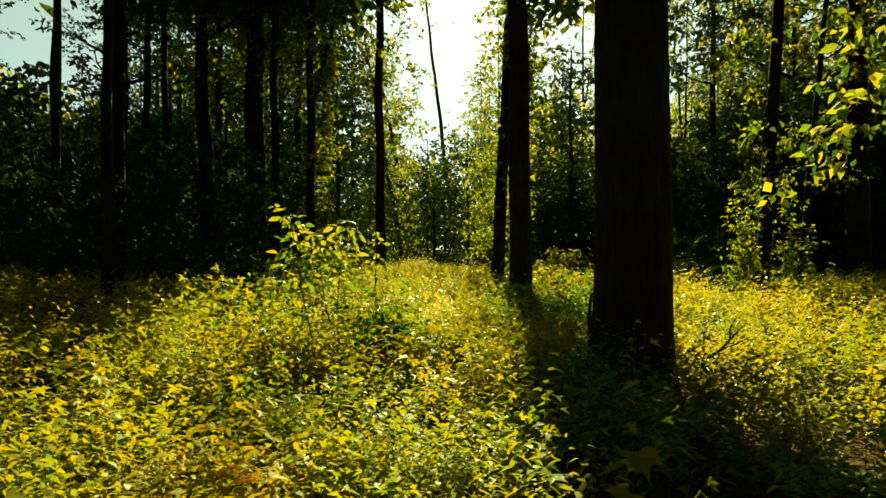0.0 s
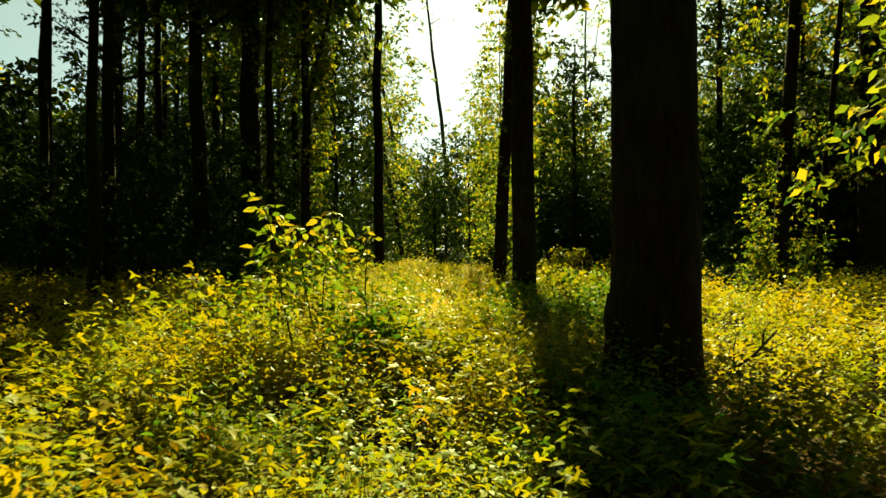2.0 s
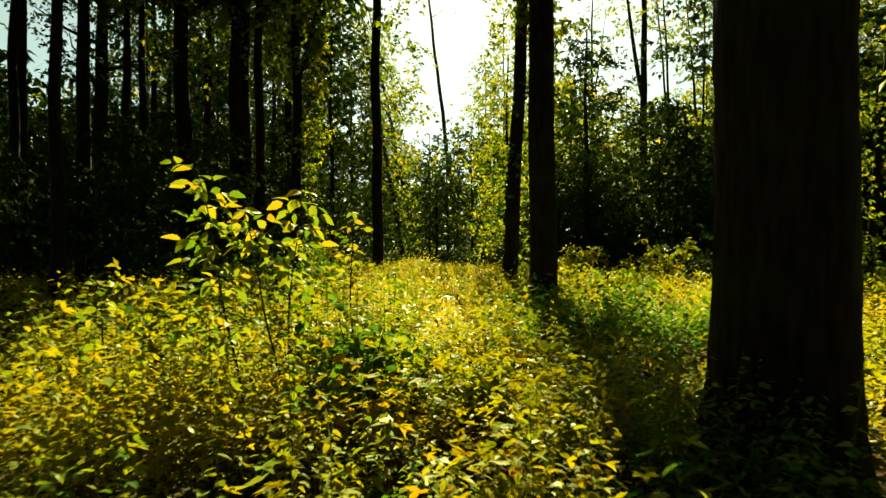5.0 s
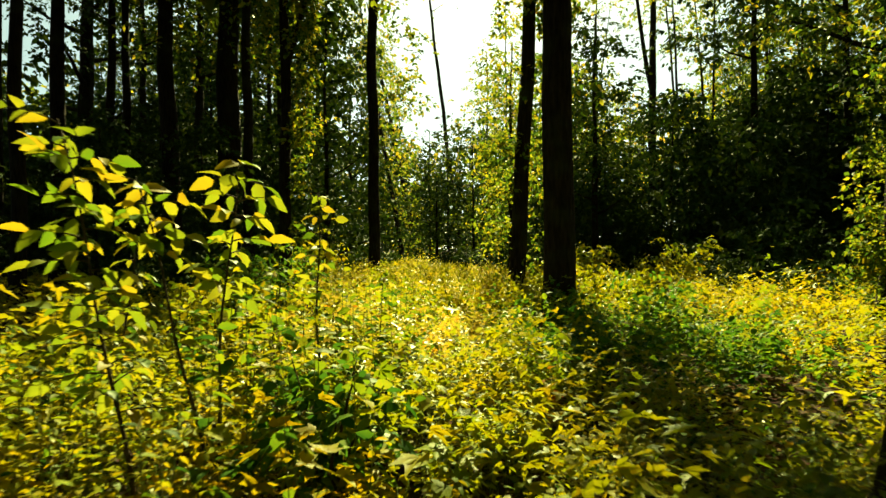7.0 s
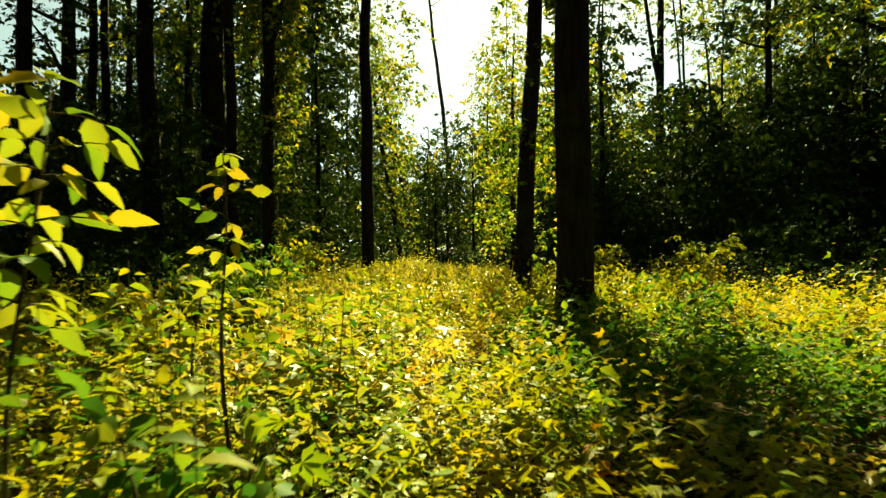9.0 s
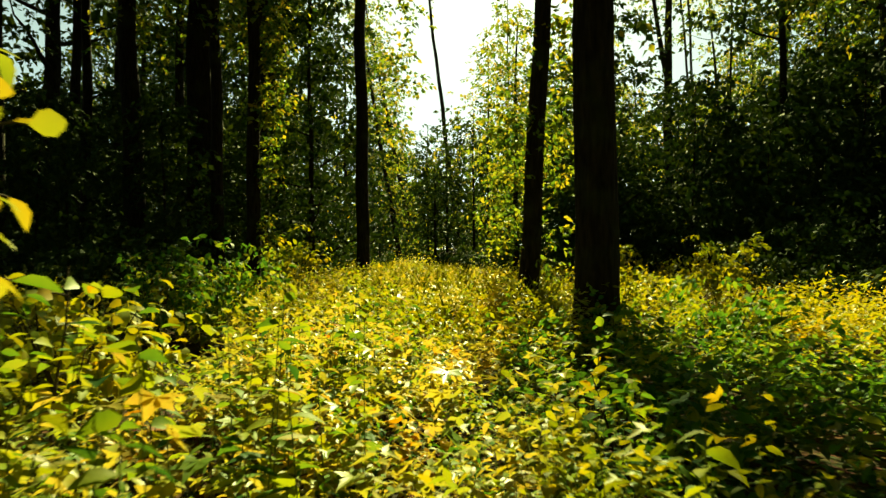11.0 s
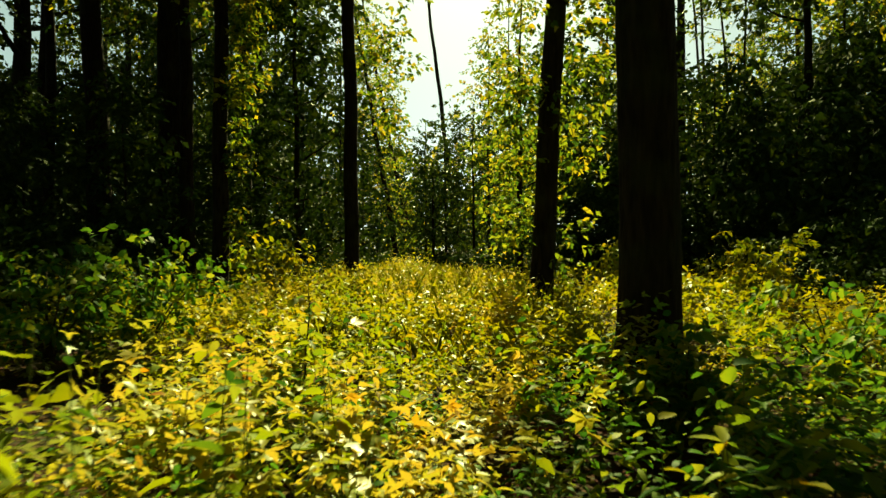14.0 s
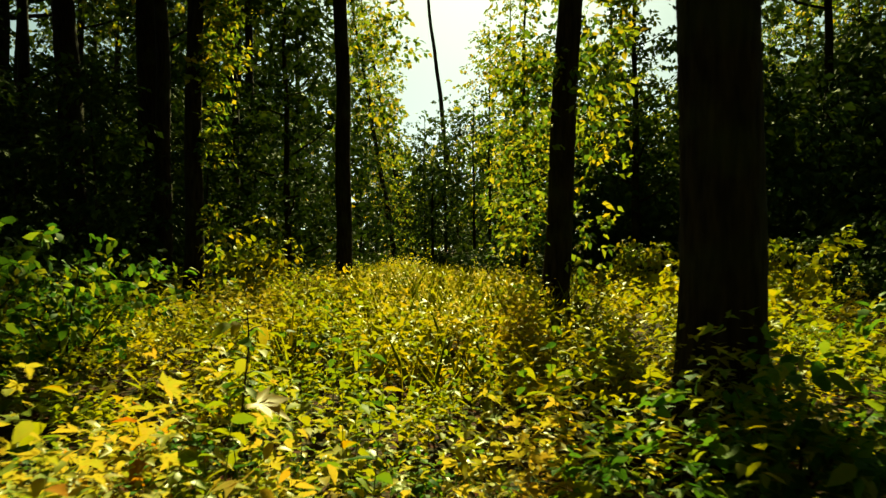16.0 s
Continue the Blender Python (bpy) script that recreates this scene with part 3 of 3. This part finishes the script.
    # unseen trees beside and behind the way in, added to block sky light
    for x, y in ((-7.0, -1.0), (7.4, -2.0), (-2.6, -5.0), (3.0, -6.5), (-7.5, -4.0), (8.5, -5.5), (-9.5, 4.0), (10.5, 5.0), (0.3, -11.0), (-5.5, -12.0), (6.5, -13.0), (-13, -8.0), (14, -9.0)):
        copy_thing(r.choice(kinds), pose(x, y, float(ground_z(x, y)), 0, 0, r.uniform(0, 360)))
    for k in kinds + low + deep:
        for o in list(k.children_recursive) + [k]:
            bpy.data.objects.remove(o)


wood()


def far_woods():
    n = 480
    x = rng.uniform(-140, 140, n)
    y = rng.uniform(95, 120, n)
    top = 15 + 6 * np.abs(np.sin(x * 0.11)) + 0.14 * np.abs(x)
    z = rng.uniform(0, 1, n) ** 1.3 * top
    tagged(new("far_woods", mesh_from("far_woods", *leaf_cloud(np.stack([x, y, z], -1), 2.4, 95, 1.35), TREE_LEAF)),
           "distant wood of green and yellow trees", "woods", kind="stuff")


far_woods()


def canopy():
    """Unseen leaf masses over, beside and behind the way in, added to block light."""
    def box(n, x0, x1, y0, y1, z0, z1):
        return np.stack([rng.uniform(x0, x1, n), rng.uniform(y0, y1, n), rng.uniform(z0, z1, n)], -1)
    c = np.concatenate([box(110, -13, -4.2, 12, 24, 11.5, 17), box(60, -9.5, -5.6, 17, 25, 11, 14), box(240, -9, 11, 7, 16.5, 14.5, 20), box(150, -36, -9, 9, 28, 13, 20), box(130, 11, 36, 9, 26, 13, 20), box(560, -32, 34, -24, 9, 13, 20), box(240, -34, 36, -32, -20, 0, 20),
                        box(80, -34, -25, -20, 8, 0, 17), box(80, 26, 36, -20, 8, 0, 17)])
    # sparse high leaves, also unseen, added to dapple the sun on the herbs
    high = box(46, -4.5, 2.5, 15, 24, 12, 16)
    tagged(new("tree_canopy", mesh_from("tree_canopy", *join([leaf_cloud(c, 1.3, 48, 0.9, spray=2), leaf_cloud(high, 0.35, 12, 0.2)]), DEEP_SHADE_LEAF)),
           "unseen leaf masses added to block sky light and sun", "woods", kind="stuff")


canopy()


# ---------------------------------------------------------------- low plants
def rise_and_fall(x, y, shift):
    """Clumps and gaps of the low plants, 0 to 1."""
    waves = ((2.3, 0.8), (-1.9, 1.5), (4.1, 3.7), (-3.3, 4.9), (7.9, -2.6), (5.2, 8.3), (-9.7, 6.1))
    return np.clip(0.5 + sum(0.2 * np.sin(a * x + b * y + shift * (k + 1)) for k, (a, b) in enumerate(waves)) + rng.normal(0, 0.1, len(x)), 0, 1)


def herb_layer(name, label, x0, x1, y0, y1, density, keep, height, leaf, per, full, mat, stems=False):
    """Low leafy plants: every one a stem with leaves in turn up to its top."""
    n = int((x1 - x0) * (y1 - y0) * density)
    x, y = rng.uniform(x0, x1, n), rng.uniform(y0, y1, n)
    patch = rise_and_fall(x, y, leaf * 40)
    ok = keep(x, y) & (rng.uniform(0, 1, n) < 0.12 + 1.35 * patch)
    x, y, patch = x[ok], y[ok], patch[ok]
    h = height * (0.2 + 1.05 * patch) * (1 + 0.22 * np.sin(1.1 * x + 1.7 * y) * np.sin(2.0 * x - 1.2 * y + 0.7)) * rng.uniform(0.6, 1.25, len(x)) * (0.72 + 0.28 * np.clip(np.abs(x) / 0.7, 0, 1)) * np.where((x < -1.1) & (y > 7.4) & (y < 11.4), 0.62, 1.0)
    k = np.tile(np.arange(per), len(x))
    X, Y, H = np.repeat(x, per), np.repeat(y, per), np.repeat(h, per)
    lean_x, lean_y = np.repeat(rng.normal(0, 0.12, len(x)), per), np.repeat(rng.normal(-0.03, 0.12, len(x)), per)
    f = (k + rng.uniform(0.2, 1.0, len(k))) / per
    z = H * (0.42 + 0.58 * f)
    az = np.repeat(rng.uniform(0, 6.3, len(x)), per) + k * 2.4 + rng.normal(0, 0.3, len(k))
    L = leaf * rng.uniform(0.55, 1.35, len(k)) * (1.15 - 0.45 * f)
    out = 0.25 * L
    pos = np.stack([X + lean_x * z + np.cos(az) * out, Y + lean_y * z + np.sin(az) * out, ground_z(X, Y) + z], -1)
    if stems:
        m = len(x)
        base = np.stack([x, y, ground_z(x, y)], -1)
        tip = base + np.stack([lean_x[::per] * h, lean_y[::per] * h, h], -1)
        turn = rng.uniform(0, 6.3, m)
        w = np.stack([np.cos(turn), np.sin(turn), np.zeros(m)], -1) * 0.002
        w2 = np.stack([-np.sin(turn), np.cos(turn), np.zeros(m)], -1) * 0.002
        sv = np.stack([base - w, base + w, base + w2, tip], 1).reshape(-1, 3)
        sf = (np.arange(m)[:, None, None] * 4 + np.array([(0, 1, 3), (1, 2, 3), (2, 0, 3)])[None]).reshape(-1, 3)
        tagged(new("plant_stems", mesh_from("plant_stems", sv, sf, STEM)), "thin upright stems of the low herbs", "plants", kind="stuff")
    geo = leaves(pos, az, rng.normal(-0.12, 0.2, len(k)), rng.normal(0, 0.2, len(k)), L, L * (rng.uniform(0.85, 1.1, len(k)) if full in ("trefoil", "palm") else rng.uniform(0.45, 0.68, len(k))), full, sunward=rng.normal(0.36, 0.16, len(k)) + np.repeat(rng.normal(0, 0.14, len(x)), per))
    return tagged(new(name, mesh_from(name, *geo, mat)), label, "plants", kind="stuff"), (x, y, h)


def shade_gap(x, y):
    """Bare spots before the bushes, standing in for the dark shade under them."""
    return (((x + 1.8) / 0.45) ** 2 + ((y - 9.2) / 0.5) ** 2 < 1) | (((x + 2.8) / 0.95) ** 2 + ((y - 10.6) / 0.6) ** 2 < 1)


# patch of the thick trunk's shadow, where herbs are coloured a darker green
def trunk_shadow_side(x, y):
    return (x > 0.5 + 0.1 * np.sin(4 * y)) & (x < 1.75) & (y > 0.6) & (y < 4.5)


# green herbs whose colour also carries the shade before the second trunk
def fresh_shaded_side(x, y):
    edge = 0.1 * np.sin(5 * y)
    return ((x > 0.5 + edge) & (x < 2.7) & (y > 6.9) & (y < 10.3)) | trunk_shadow_side(x, y)


def near_small(x, y):
    return (y < 6.6 + 0.6 * np.sin(3 * x)) & ~fresh_shaded_side(x, y)


def near_large(x, y):
    return (y >= 6.6 + 0.6 * np.sin(3 * x)) & ~fresh_shaded_side(x, y) & ~shade_gap(x, y)


def mid_way(x, y):
    return ~((np.abs(x) < 1.9) & (y < 10.5)) & ~fresh_shaded_side(x, y) & ~shade_gap(x, y)


def far_way(x, y):
    return (np.abs(x) < 0.8 * np.abs(y) + 6) & ~((np.abs(x) < 5.0) & (y > -1) & (y < 14))


HERBS = "low leafy herbs, yellow-green in the sun"
BROAD = "low herbs with broad hand-shaped leaves in the sun"
# the small herbs are coloured darker green for the shade near the soil
TOOTHED, SMALL = "low herbs with toothed three-part leaves in the sun", "small-leaved herbs close to the soil with shade put into their green"
herb_layer("low_plants", HERBS, -1.9, 1.9, 0.0, 10.5, 250, near_small, 0.50, 0.046, 10, "oval", HERB, True)
herb_layer("low_plants", TOOTHED, -1.9, 1.9, 0.0, 10.5, 70, near_small, 0.56, 0.056, 6, "trefoil", HERB)
herb_layer("low_plants", SMALL, -1.9, 1.9, 0.0, 10.5, 90, near_small, 0.30, 0.04, 9, False, FRESH_SHADED)
herb_layer("low_plants", HERBS, -1.9, 1.9, 0.0, 10.5, 88, near_large, 0.50, 0.06, 8, True, PALE, True)
herb_layer("low_plants", TOOTHED, -1.9, 1.9, 0.0, 10.5, 72, near_large, 0.54, 0.062, 6, "trefoil", PALE)
herb_layer("low_plants", SMALL, -1.9, 1.9, 0.0, 10.5, 110, near_large, 0.36, 0.05, 9, "oval", FRESH_SHADED)
herb_layer("low_plants", BROAD, -1.9, 1.9, 0.0, 10.5, 26, near_small, 0.54, 0.078, 5, "palm", HERB)
herb_layer("low_plants", BROAD, -1.9, 1.9, 0.0, 10.5, 18, near_large, 0.54, 0.076, 5, "palm", PALE)
herb_layer("low_plants", HERBS, -5, 5, -1, 14, 110, mid_way, 0.50, 0.06, 10, False, HERB)
herb_layer("low_plants", TOOTHED, -5, 5, -1, 14, 14, mid_way, 0.58, 0.09, 6, "trefoil", HERB)
herb_layer("low_plants", "fresh green herbs with half shade put into their colour", 0.25, 2.7, 6.9, 10.3, 120, fresh_shaded_side, 0.48, 0.07, 9, "oval", FRESH_SHADED)
herb_layer("low_plants", "fresh green herbs with half shade put into their colour", 0.25, 2.7, 6.9, 10.3, 36, fresh_shaded_side, 0.54, 0.08, 6, "trefoil", FRESH_SHADED)
herb_layer("low_plants", "herbs coloured green to stand in for the thick trunk's shadow", 0.4, 1.75, 0.6, 4.5, 170, trunk_shadow_side, 0.46, 0.05, 9, "oval", FRESH_SHADED)
herb_layer("low_plants", "herbs coloured green to stand in for the thick trunk's shadow", 0.4, 1.75, 0.6, 4.5, 50, trunk_shadow_side, 0.5, 0.062, 6, "trefoil", FRESH_SHADED)
herb_layer("low_plants", "low leafy herbs under the trees", -16, 18, -3, 26, 20, far_way, 0.48, 0.12, 8, False, HERB)
herb_layer("low_plants", "low plants deep in the wood, their green darkened for shade", -30, 36, 26, 56, 6, far_way, 0.6, 0.28, 8, False, SHADE_LEAF)


def mound(x, y):
    return np.abs(x + 0.5) < 2.2


herb_layer("low_plants", "fine-leaved golden herbs on the rise of the clearing", -2.7, 1.7, 12.5, 26, 75, mound, 0.5, 0.06, 8, False, PALE)


def grass(x0, x1, y0, y1, n, height):
    x, y = rng.uniform(x0, x1, n), rng.uniform(y0, y1, n)
    h = height * rng.uniform(0.6, 1.2, n)
    geo = leaves(np.stack([x, y, ground_z(x, y)], -1), rng.uniform(0, 6.3, n), rng.normal(1.35, 0.15, n), rng.normal(0, 0.5, n), h, h * 0.008, False, 0.3, 0.3)
    return geo


tagged(new("grass", mesh_from("grass", *join([grass(-2.6, 1.6, 14, 27, 4500, 0.55), grass(-1.4, 1.4, 11.5, 14, 400, 0.5)]), GRASS)),
       "thin golden-green grass among the herbs", "grass", kind="stuff")


# ---------------------------------------------------------------- saplings, single plants and bushes
def blade(name, mat, full=True):
    return mesh_from(name, *leaves(np.zeros((1, 3)), 0.0, 0.0, 0.0, 1.0, rng.uniform(0.5, 0.62), full, 0.3, rng.uniform(0.1, 0.35)), mat)


BLADES = [blade("leaf", SAPLING) for _ in range(4)]
HERB_ONE = leaf_material("single_herb_leaf", [(0.0, GREEN), (0.2, LIME), (0.6, YELLOW), (0.96, (0.33, 0.28, 0.022)), (1.0, AMBER)], by_object=True)
HERB_BLADES = [blade("leaf", HERB_ONE) for _ in range(4)]


def put_leaf(r, parent, p, az, pitch, roll, size, blades, sunward=0.4):
    ob = new("leaf", r.choice(blades))
    ob.parent = parent
    turn = Matrix.Rotation(-sunward * r.uniform(0.5, 1.4), 3, "X") @ Euler((roll, -pitch, az)).to_matrix()
    ob.matrix_basis = Matrix.LocRotScale(p, turn.to_quaternion(), (size, size, size))


def build_sapling(x, y, height, top, leaf_from, twigs, size, spread, seed, clump=1.0):
    """A thin young tree: top is how far its tip leans sideways and ahead; short flat twigs with leaves in two rows from leaf_from up."""
    r = random.Random(seed)
    t = new("sapling")
    t.location = (x, y, float(ground_z(x, y)))
    tagged(t, "slender young sapling with large sunlit yellow leaves", "sapling", "saplings by the path")
    s = np.linspace(0, 1, 12)
    line = np.stack([top[0] * s ** 1.4 + 0.012 * np.sin(9 * s), top[1] * s ** 1.4, height * s - 0.04 * (s == 0)], -1)
    part("stem", tube(line, 0.0095 * (1 - 0.78 * s), 7), TWIG, t, smooth=True)
    for b in range(twigs):
        f = leaf_from + (1.0 - leaf_from) * ((b + r.uniform(0.0, 0.8)) / twigs) ** clump
        base = np.array([np.interp(f, s, line[:, k]) for k in range(3)])
        az, length = b * 2.4 + r.uniform(-0.6, 0.6), spread * r.uniform(0.55, 1.25) * (1.15 - 0.5 * f)
        rise, q = r.uniform(0.1, 0.55), np.linspace(0, 1, 5)
        br = base + np.stack([np.cos(az) * length * q, np.sin(az) * length * q, rise * length * q - 0.3 * length * q ** 2], -1)
        twig = part("branch", tube(br, 0.0035 * (1 - 0.7 * q), 5), TWIG, t, smooth=True)
        count = max(3, round(length / size * 2.6))
        for k in range(count):
            g = (k + 1) / count
            p = Vector([np.interp(g, q, br[:, i]) for i in range(3)])
            turn = 0.0 if k == count - 1 else (0.95 if k % 2 else -0.95) + r.uniform(-0.25, 0.25)
            put_leaf(r, twig, p, az + turn, r.gauss(-0.22, 0.3), r.gauss(0, 0.4), size * r.uniform(0.7, 1.2), BLADES, 0.5)
    return t


build_sapling(-1.08, 5.16, 1.46, (-0.24, -0.04), 0.34, 34, 0.085, 0.19, 1)
build_sapling(-0.96, 5.47, 1.27, (-0.18, -0.2), 0.78, 13, 0.088, 0.17, 2)
build_sapling(-0.98, 5.58, 1.38, (0.06, 0.1), 0.58, 19, 0.1, 0.16, 3)
build_sapling(-0.66, 6.1, 1.25, (-0.02, 0.0), 0.62, 12, 0.062, 0.09, 4)
build_sapling(-1.84, 5.3, 0.86, (-0.1, 0.0), 0.5, 9, 0.07, 0.14, 5)
build_sapling(-1.75, 6.3, 1.0, (0.08, 0.0), 0.4, 10, 0.08, 0.14, 6)
build_sapling(-1.15, 7.0, 0.9, (0.05, 0.0), 0.4, 9, 0.075, 0.13, 7)
build_sapling(-0.74, 10.2, 0.84, (0.0, 0.0), 0.5, 8, 0.085, 0.12, 8)


def build_herb(x, y, height, count, size, seed, blades=None, label="upright leafy herb standing above its neighbours"):
    r = random.Random(seed)
    t = new("herb_plant")
    t.location = (x, y, float(ground_z(x, y)))
    tagged(t, label, "plant", "tall herbs")
    s = np.linspace(0, 1, 6)
    ln = np.stack([r.uniform(-0.1, 0.1) * s, r.uniform(-0.1, 0.1) * s, height * s - 0.03 * (s == 0)], -1)
    part("stem", tube(ln, 0.0028 * (1 - 0.6 * s), 5), STEM, t)
    for k in range(count):
        f = 0.3 + 0.7 * (k + 0.5) / count
        p = Vector([np.interp(f, s, ln[:, i]) for i in range(3)])
        put_leaf(r, t, p, k * 2.4 + r.uniform(-0.4, 0.4), r.uniform(-0.3, 0.4), r.gauss(0, 0.3), size * r.uniform(0.8, 1.4) * (1.25 - 0.6 * f), blades or HERB_BLADES)


def herbs():
    r = random.Random(11)
    spots = []
    while len(spots) < 240:
        x, y = r.triangular(-2.8, 2.4, -1.0), r.uniform(2.4, 12.5)
        if abs(x) < 0.22 or (x < -1.1 and y > 7.4) or (x - 1.43) ** 2 + (y - 4.72) ** 2 < 0.3 or (x - 1.36) ** 2 + (y - 10.9) ** 2 < 0.15:
            continue
        spots.append((x, y))
        tall = 0.5 + 0.25 * r.random() + (0.2 if x < -0.6 and 4 < y < 7 else 0)
        build_herb(x, y, tall, r.randint(8, 12), (r.uniform(0.045, 0.062) if y < 6.5 else r.uniform(0.065, 0.1)), len(spots))
    for k in range(46):
        build_herb(r.uniform(-2.0, -0.32), r.uniform(5.0, 7.2), r.uniform(0.65, 0.92), r.randint(11, 16), r.uniform(0.06, 0.1), 500 + k)
    rusty = [blade("leaf", RUST, "lobed") for _ in range(3)]
    for k, (x, y, h) in enumerate(((-0.74, 8.9, 0.62), (-0.29, 2.05, 0.36), (-0.95, 3.1, 0.4), (0.55, 6.3, 0.45), (-1.5, 2.9, 0.42), (0.2, 4.2, 0.38), (-1.4, 9.6, 0.5), (-1.15, 9.5, 0.48), (-1.02, 7.35, 0.45), (-0.96, 9.98, 0.57))):
        build_herb(x, y, h, 6, 0.09, 800 + k, rusty, "small seedling with orange autumn leaves")


herbs()


def build_bush(x, y, width, height, count, size, label, mat, seed):
    t = new("bush")
    t.location = (x, y, float(ground_z(x, y)))
    tagged(t, label, "bush", "bushes of the clearing")
    r = random.Random(seed)
    tips = []
    for k in range(7):
        az, out = k * 2.4 + r.uniform(-0.5, 0.5), width * 0.5 * r.uniform(0.35, 1.0)
        q = np.linspace(0, 1, 5)
        h = height * r.uniform(0.6, 1.0)
        ln = np.stack([np.cos(az) * out * q ** 1.4, np.sin(az) * out * q ** 1.4, h * q - 0.03 * (q == 0)], -1)
        part("stem", tube(ln, 0.012 * (1 - 0.8 * q), 5), TWIG, t)
        tips.extend([ln[2] * 0.9, ln[3], ln[4]])
    c = np.array(tips)
    tagged(part("foliage", leaf_cloud(np.repeat(c, 2, axis=0) + rng.normal(0, 0.08 * width, (len(c) * 2, 3)) * [1, 1, 0.6], 0.09 * width, count // (2 * len(c)), size, "oval"), mat, t), kind="stuff")


GREENER = "low bushy plant with fresh green leaves"
# dim bushes carry their shade in the leaf colour
LIT, DIM = "leafy bush catching the sun", "dense bush with shade put into its dark green"
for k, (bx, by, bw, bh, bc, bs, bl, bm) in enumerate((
        (-2.5, 11.9, 1.1, 1.0, 1100, 0.075, GREENER, FRESH_SHADED), (-3.0, 11.45, 1.1, 0.98, 1000, 0.075, GREENER, FRESH_SHADED), (-3.7, 12.3, 1.3, 1.05, 900, 0.09, DIM, SHADE_LEAF), (-4.2, 12.2, 1.4, 0.95, 800, 0.1, DIM, SHADE_LEAF),
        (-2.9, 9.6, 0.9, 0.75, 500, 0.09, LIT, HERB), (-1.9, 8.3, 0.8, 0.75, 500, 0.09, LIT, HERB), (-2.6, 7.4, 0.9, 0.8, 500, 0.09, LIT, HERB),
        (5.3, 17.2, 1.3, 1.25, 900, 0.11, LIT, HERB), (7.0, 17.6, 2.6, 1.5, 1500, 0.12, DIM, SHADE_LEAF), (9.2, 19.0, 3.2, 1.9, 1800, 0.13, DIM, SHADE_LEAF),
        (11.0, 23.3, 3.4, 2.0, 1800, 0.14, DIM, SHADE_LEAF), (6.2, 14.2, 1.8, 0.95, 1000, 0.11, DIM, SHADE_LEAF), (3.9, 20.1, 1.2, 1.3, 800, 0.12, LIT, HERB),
        (1.35, 10.2, 0.8, 0.62, 500, 0.09, GREENER, FRESH_SHADED), (-0.5, 5.45, 0.6, 0.62, 500, 0.07, GREENER, FRESH_SHADED), (0.75, 7.9, 0.7, 0.5, 400, 0.08, GREENER, FRESH_SHADED), (2.6, 10.8, 0.9, 0.7, 500, 0.09, GREENER, FRESH_SHADED), (0.9, 22.0, 1.5, 1.1, 900, 0.12, DIM, SHADE_LEAF), (-5.2, 15.5, 2.2, 1.1, 1300, 0.12, DIM, SHADE_LEAF),
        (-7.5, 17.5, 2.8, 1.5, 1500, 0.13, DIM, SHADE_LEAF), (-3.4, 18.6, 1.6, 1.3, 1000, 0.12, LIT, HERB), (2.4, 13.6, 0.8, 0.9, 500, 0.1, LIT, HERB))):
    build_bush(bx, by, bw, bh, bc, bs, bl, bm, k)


def dead_branch():
    t = new("dead_branch")
    gx, gy = 2.1, 5.15
    t.location = (gx, gy, float(ground_z(gx, gy)))
    tagged(t, "bare dead branch lying among the herbs", "branch")
    main = [(-0.25, 0.1, 0.06), (0.0, 0.0, 0.26), (0.22, -0.05, 0.42), (0.40, -0.06, 0.62)]
    part("bough", tube(main, [0.022, 0.018, 0.013, 0.006], 8, 0.05), TWIG, t, smooth=True)
    for tw in ([(0.0, 0.0, 0.26), (0.1, 0.08, 0.2), (0.24, 0.1, 0.1)], [(0.22, -0.05, 0.42), (0.36, 0.02, 0.45), (0.52, 0.04, 0.52)],
               [(0.1, -0.02, 0.33), (0.06, -0.1, 0.5), (0.08, -0.12, 0.62)], [(0.3, -0.05, 0.5), (0.27, -0.12, 0.62), (0.3, -0.16, 0.7)]):
        part("twig", tube(tw, [0.009, 0.006, 0.003], 6), TWIG, t, smooth=True)


dead_branch()
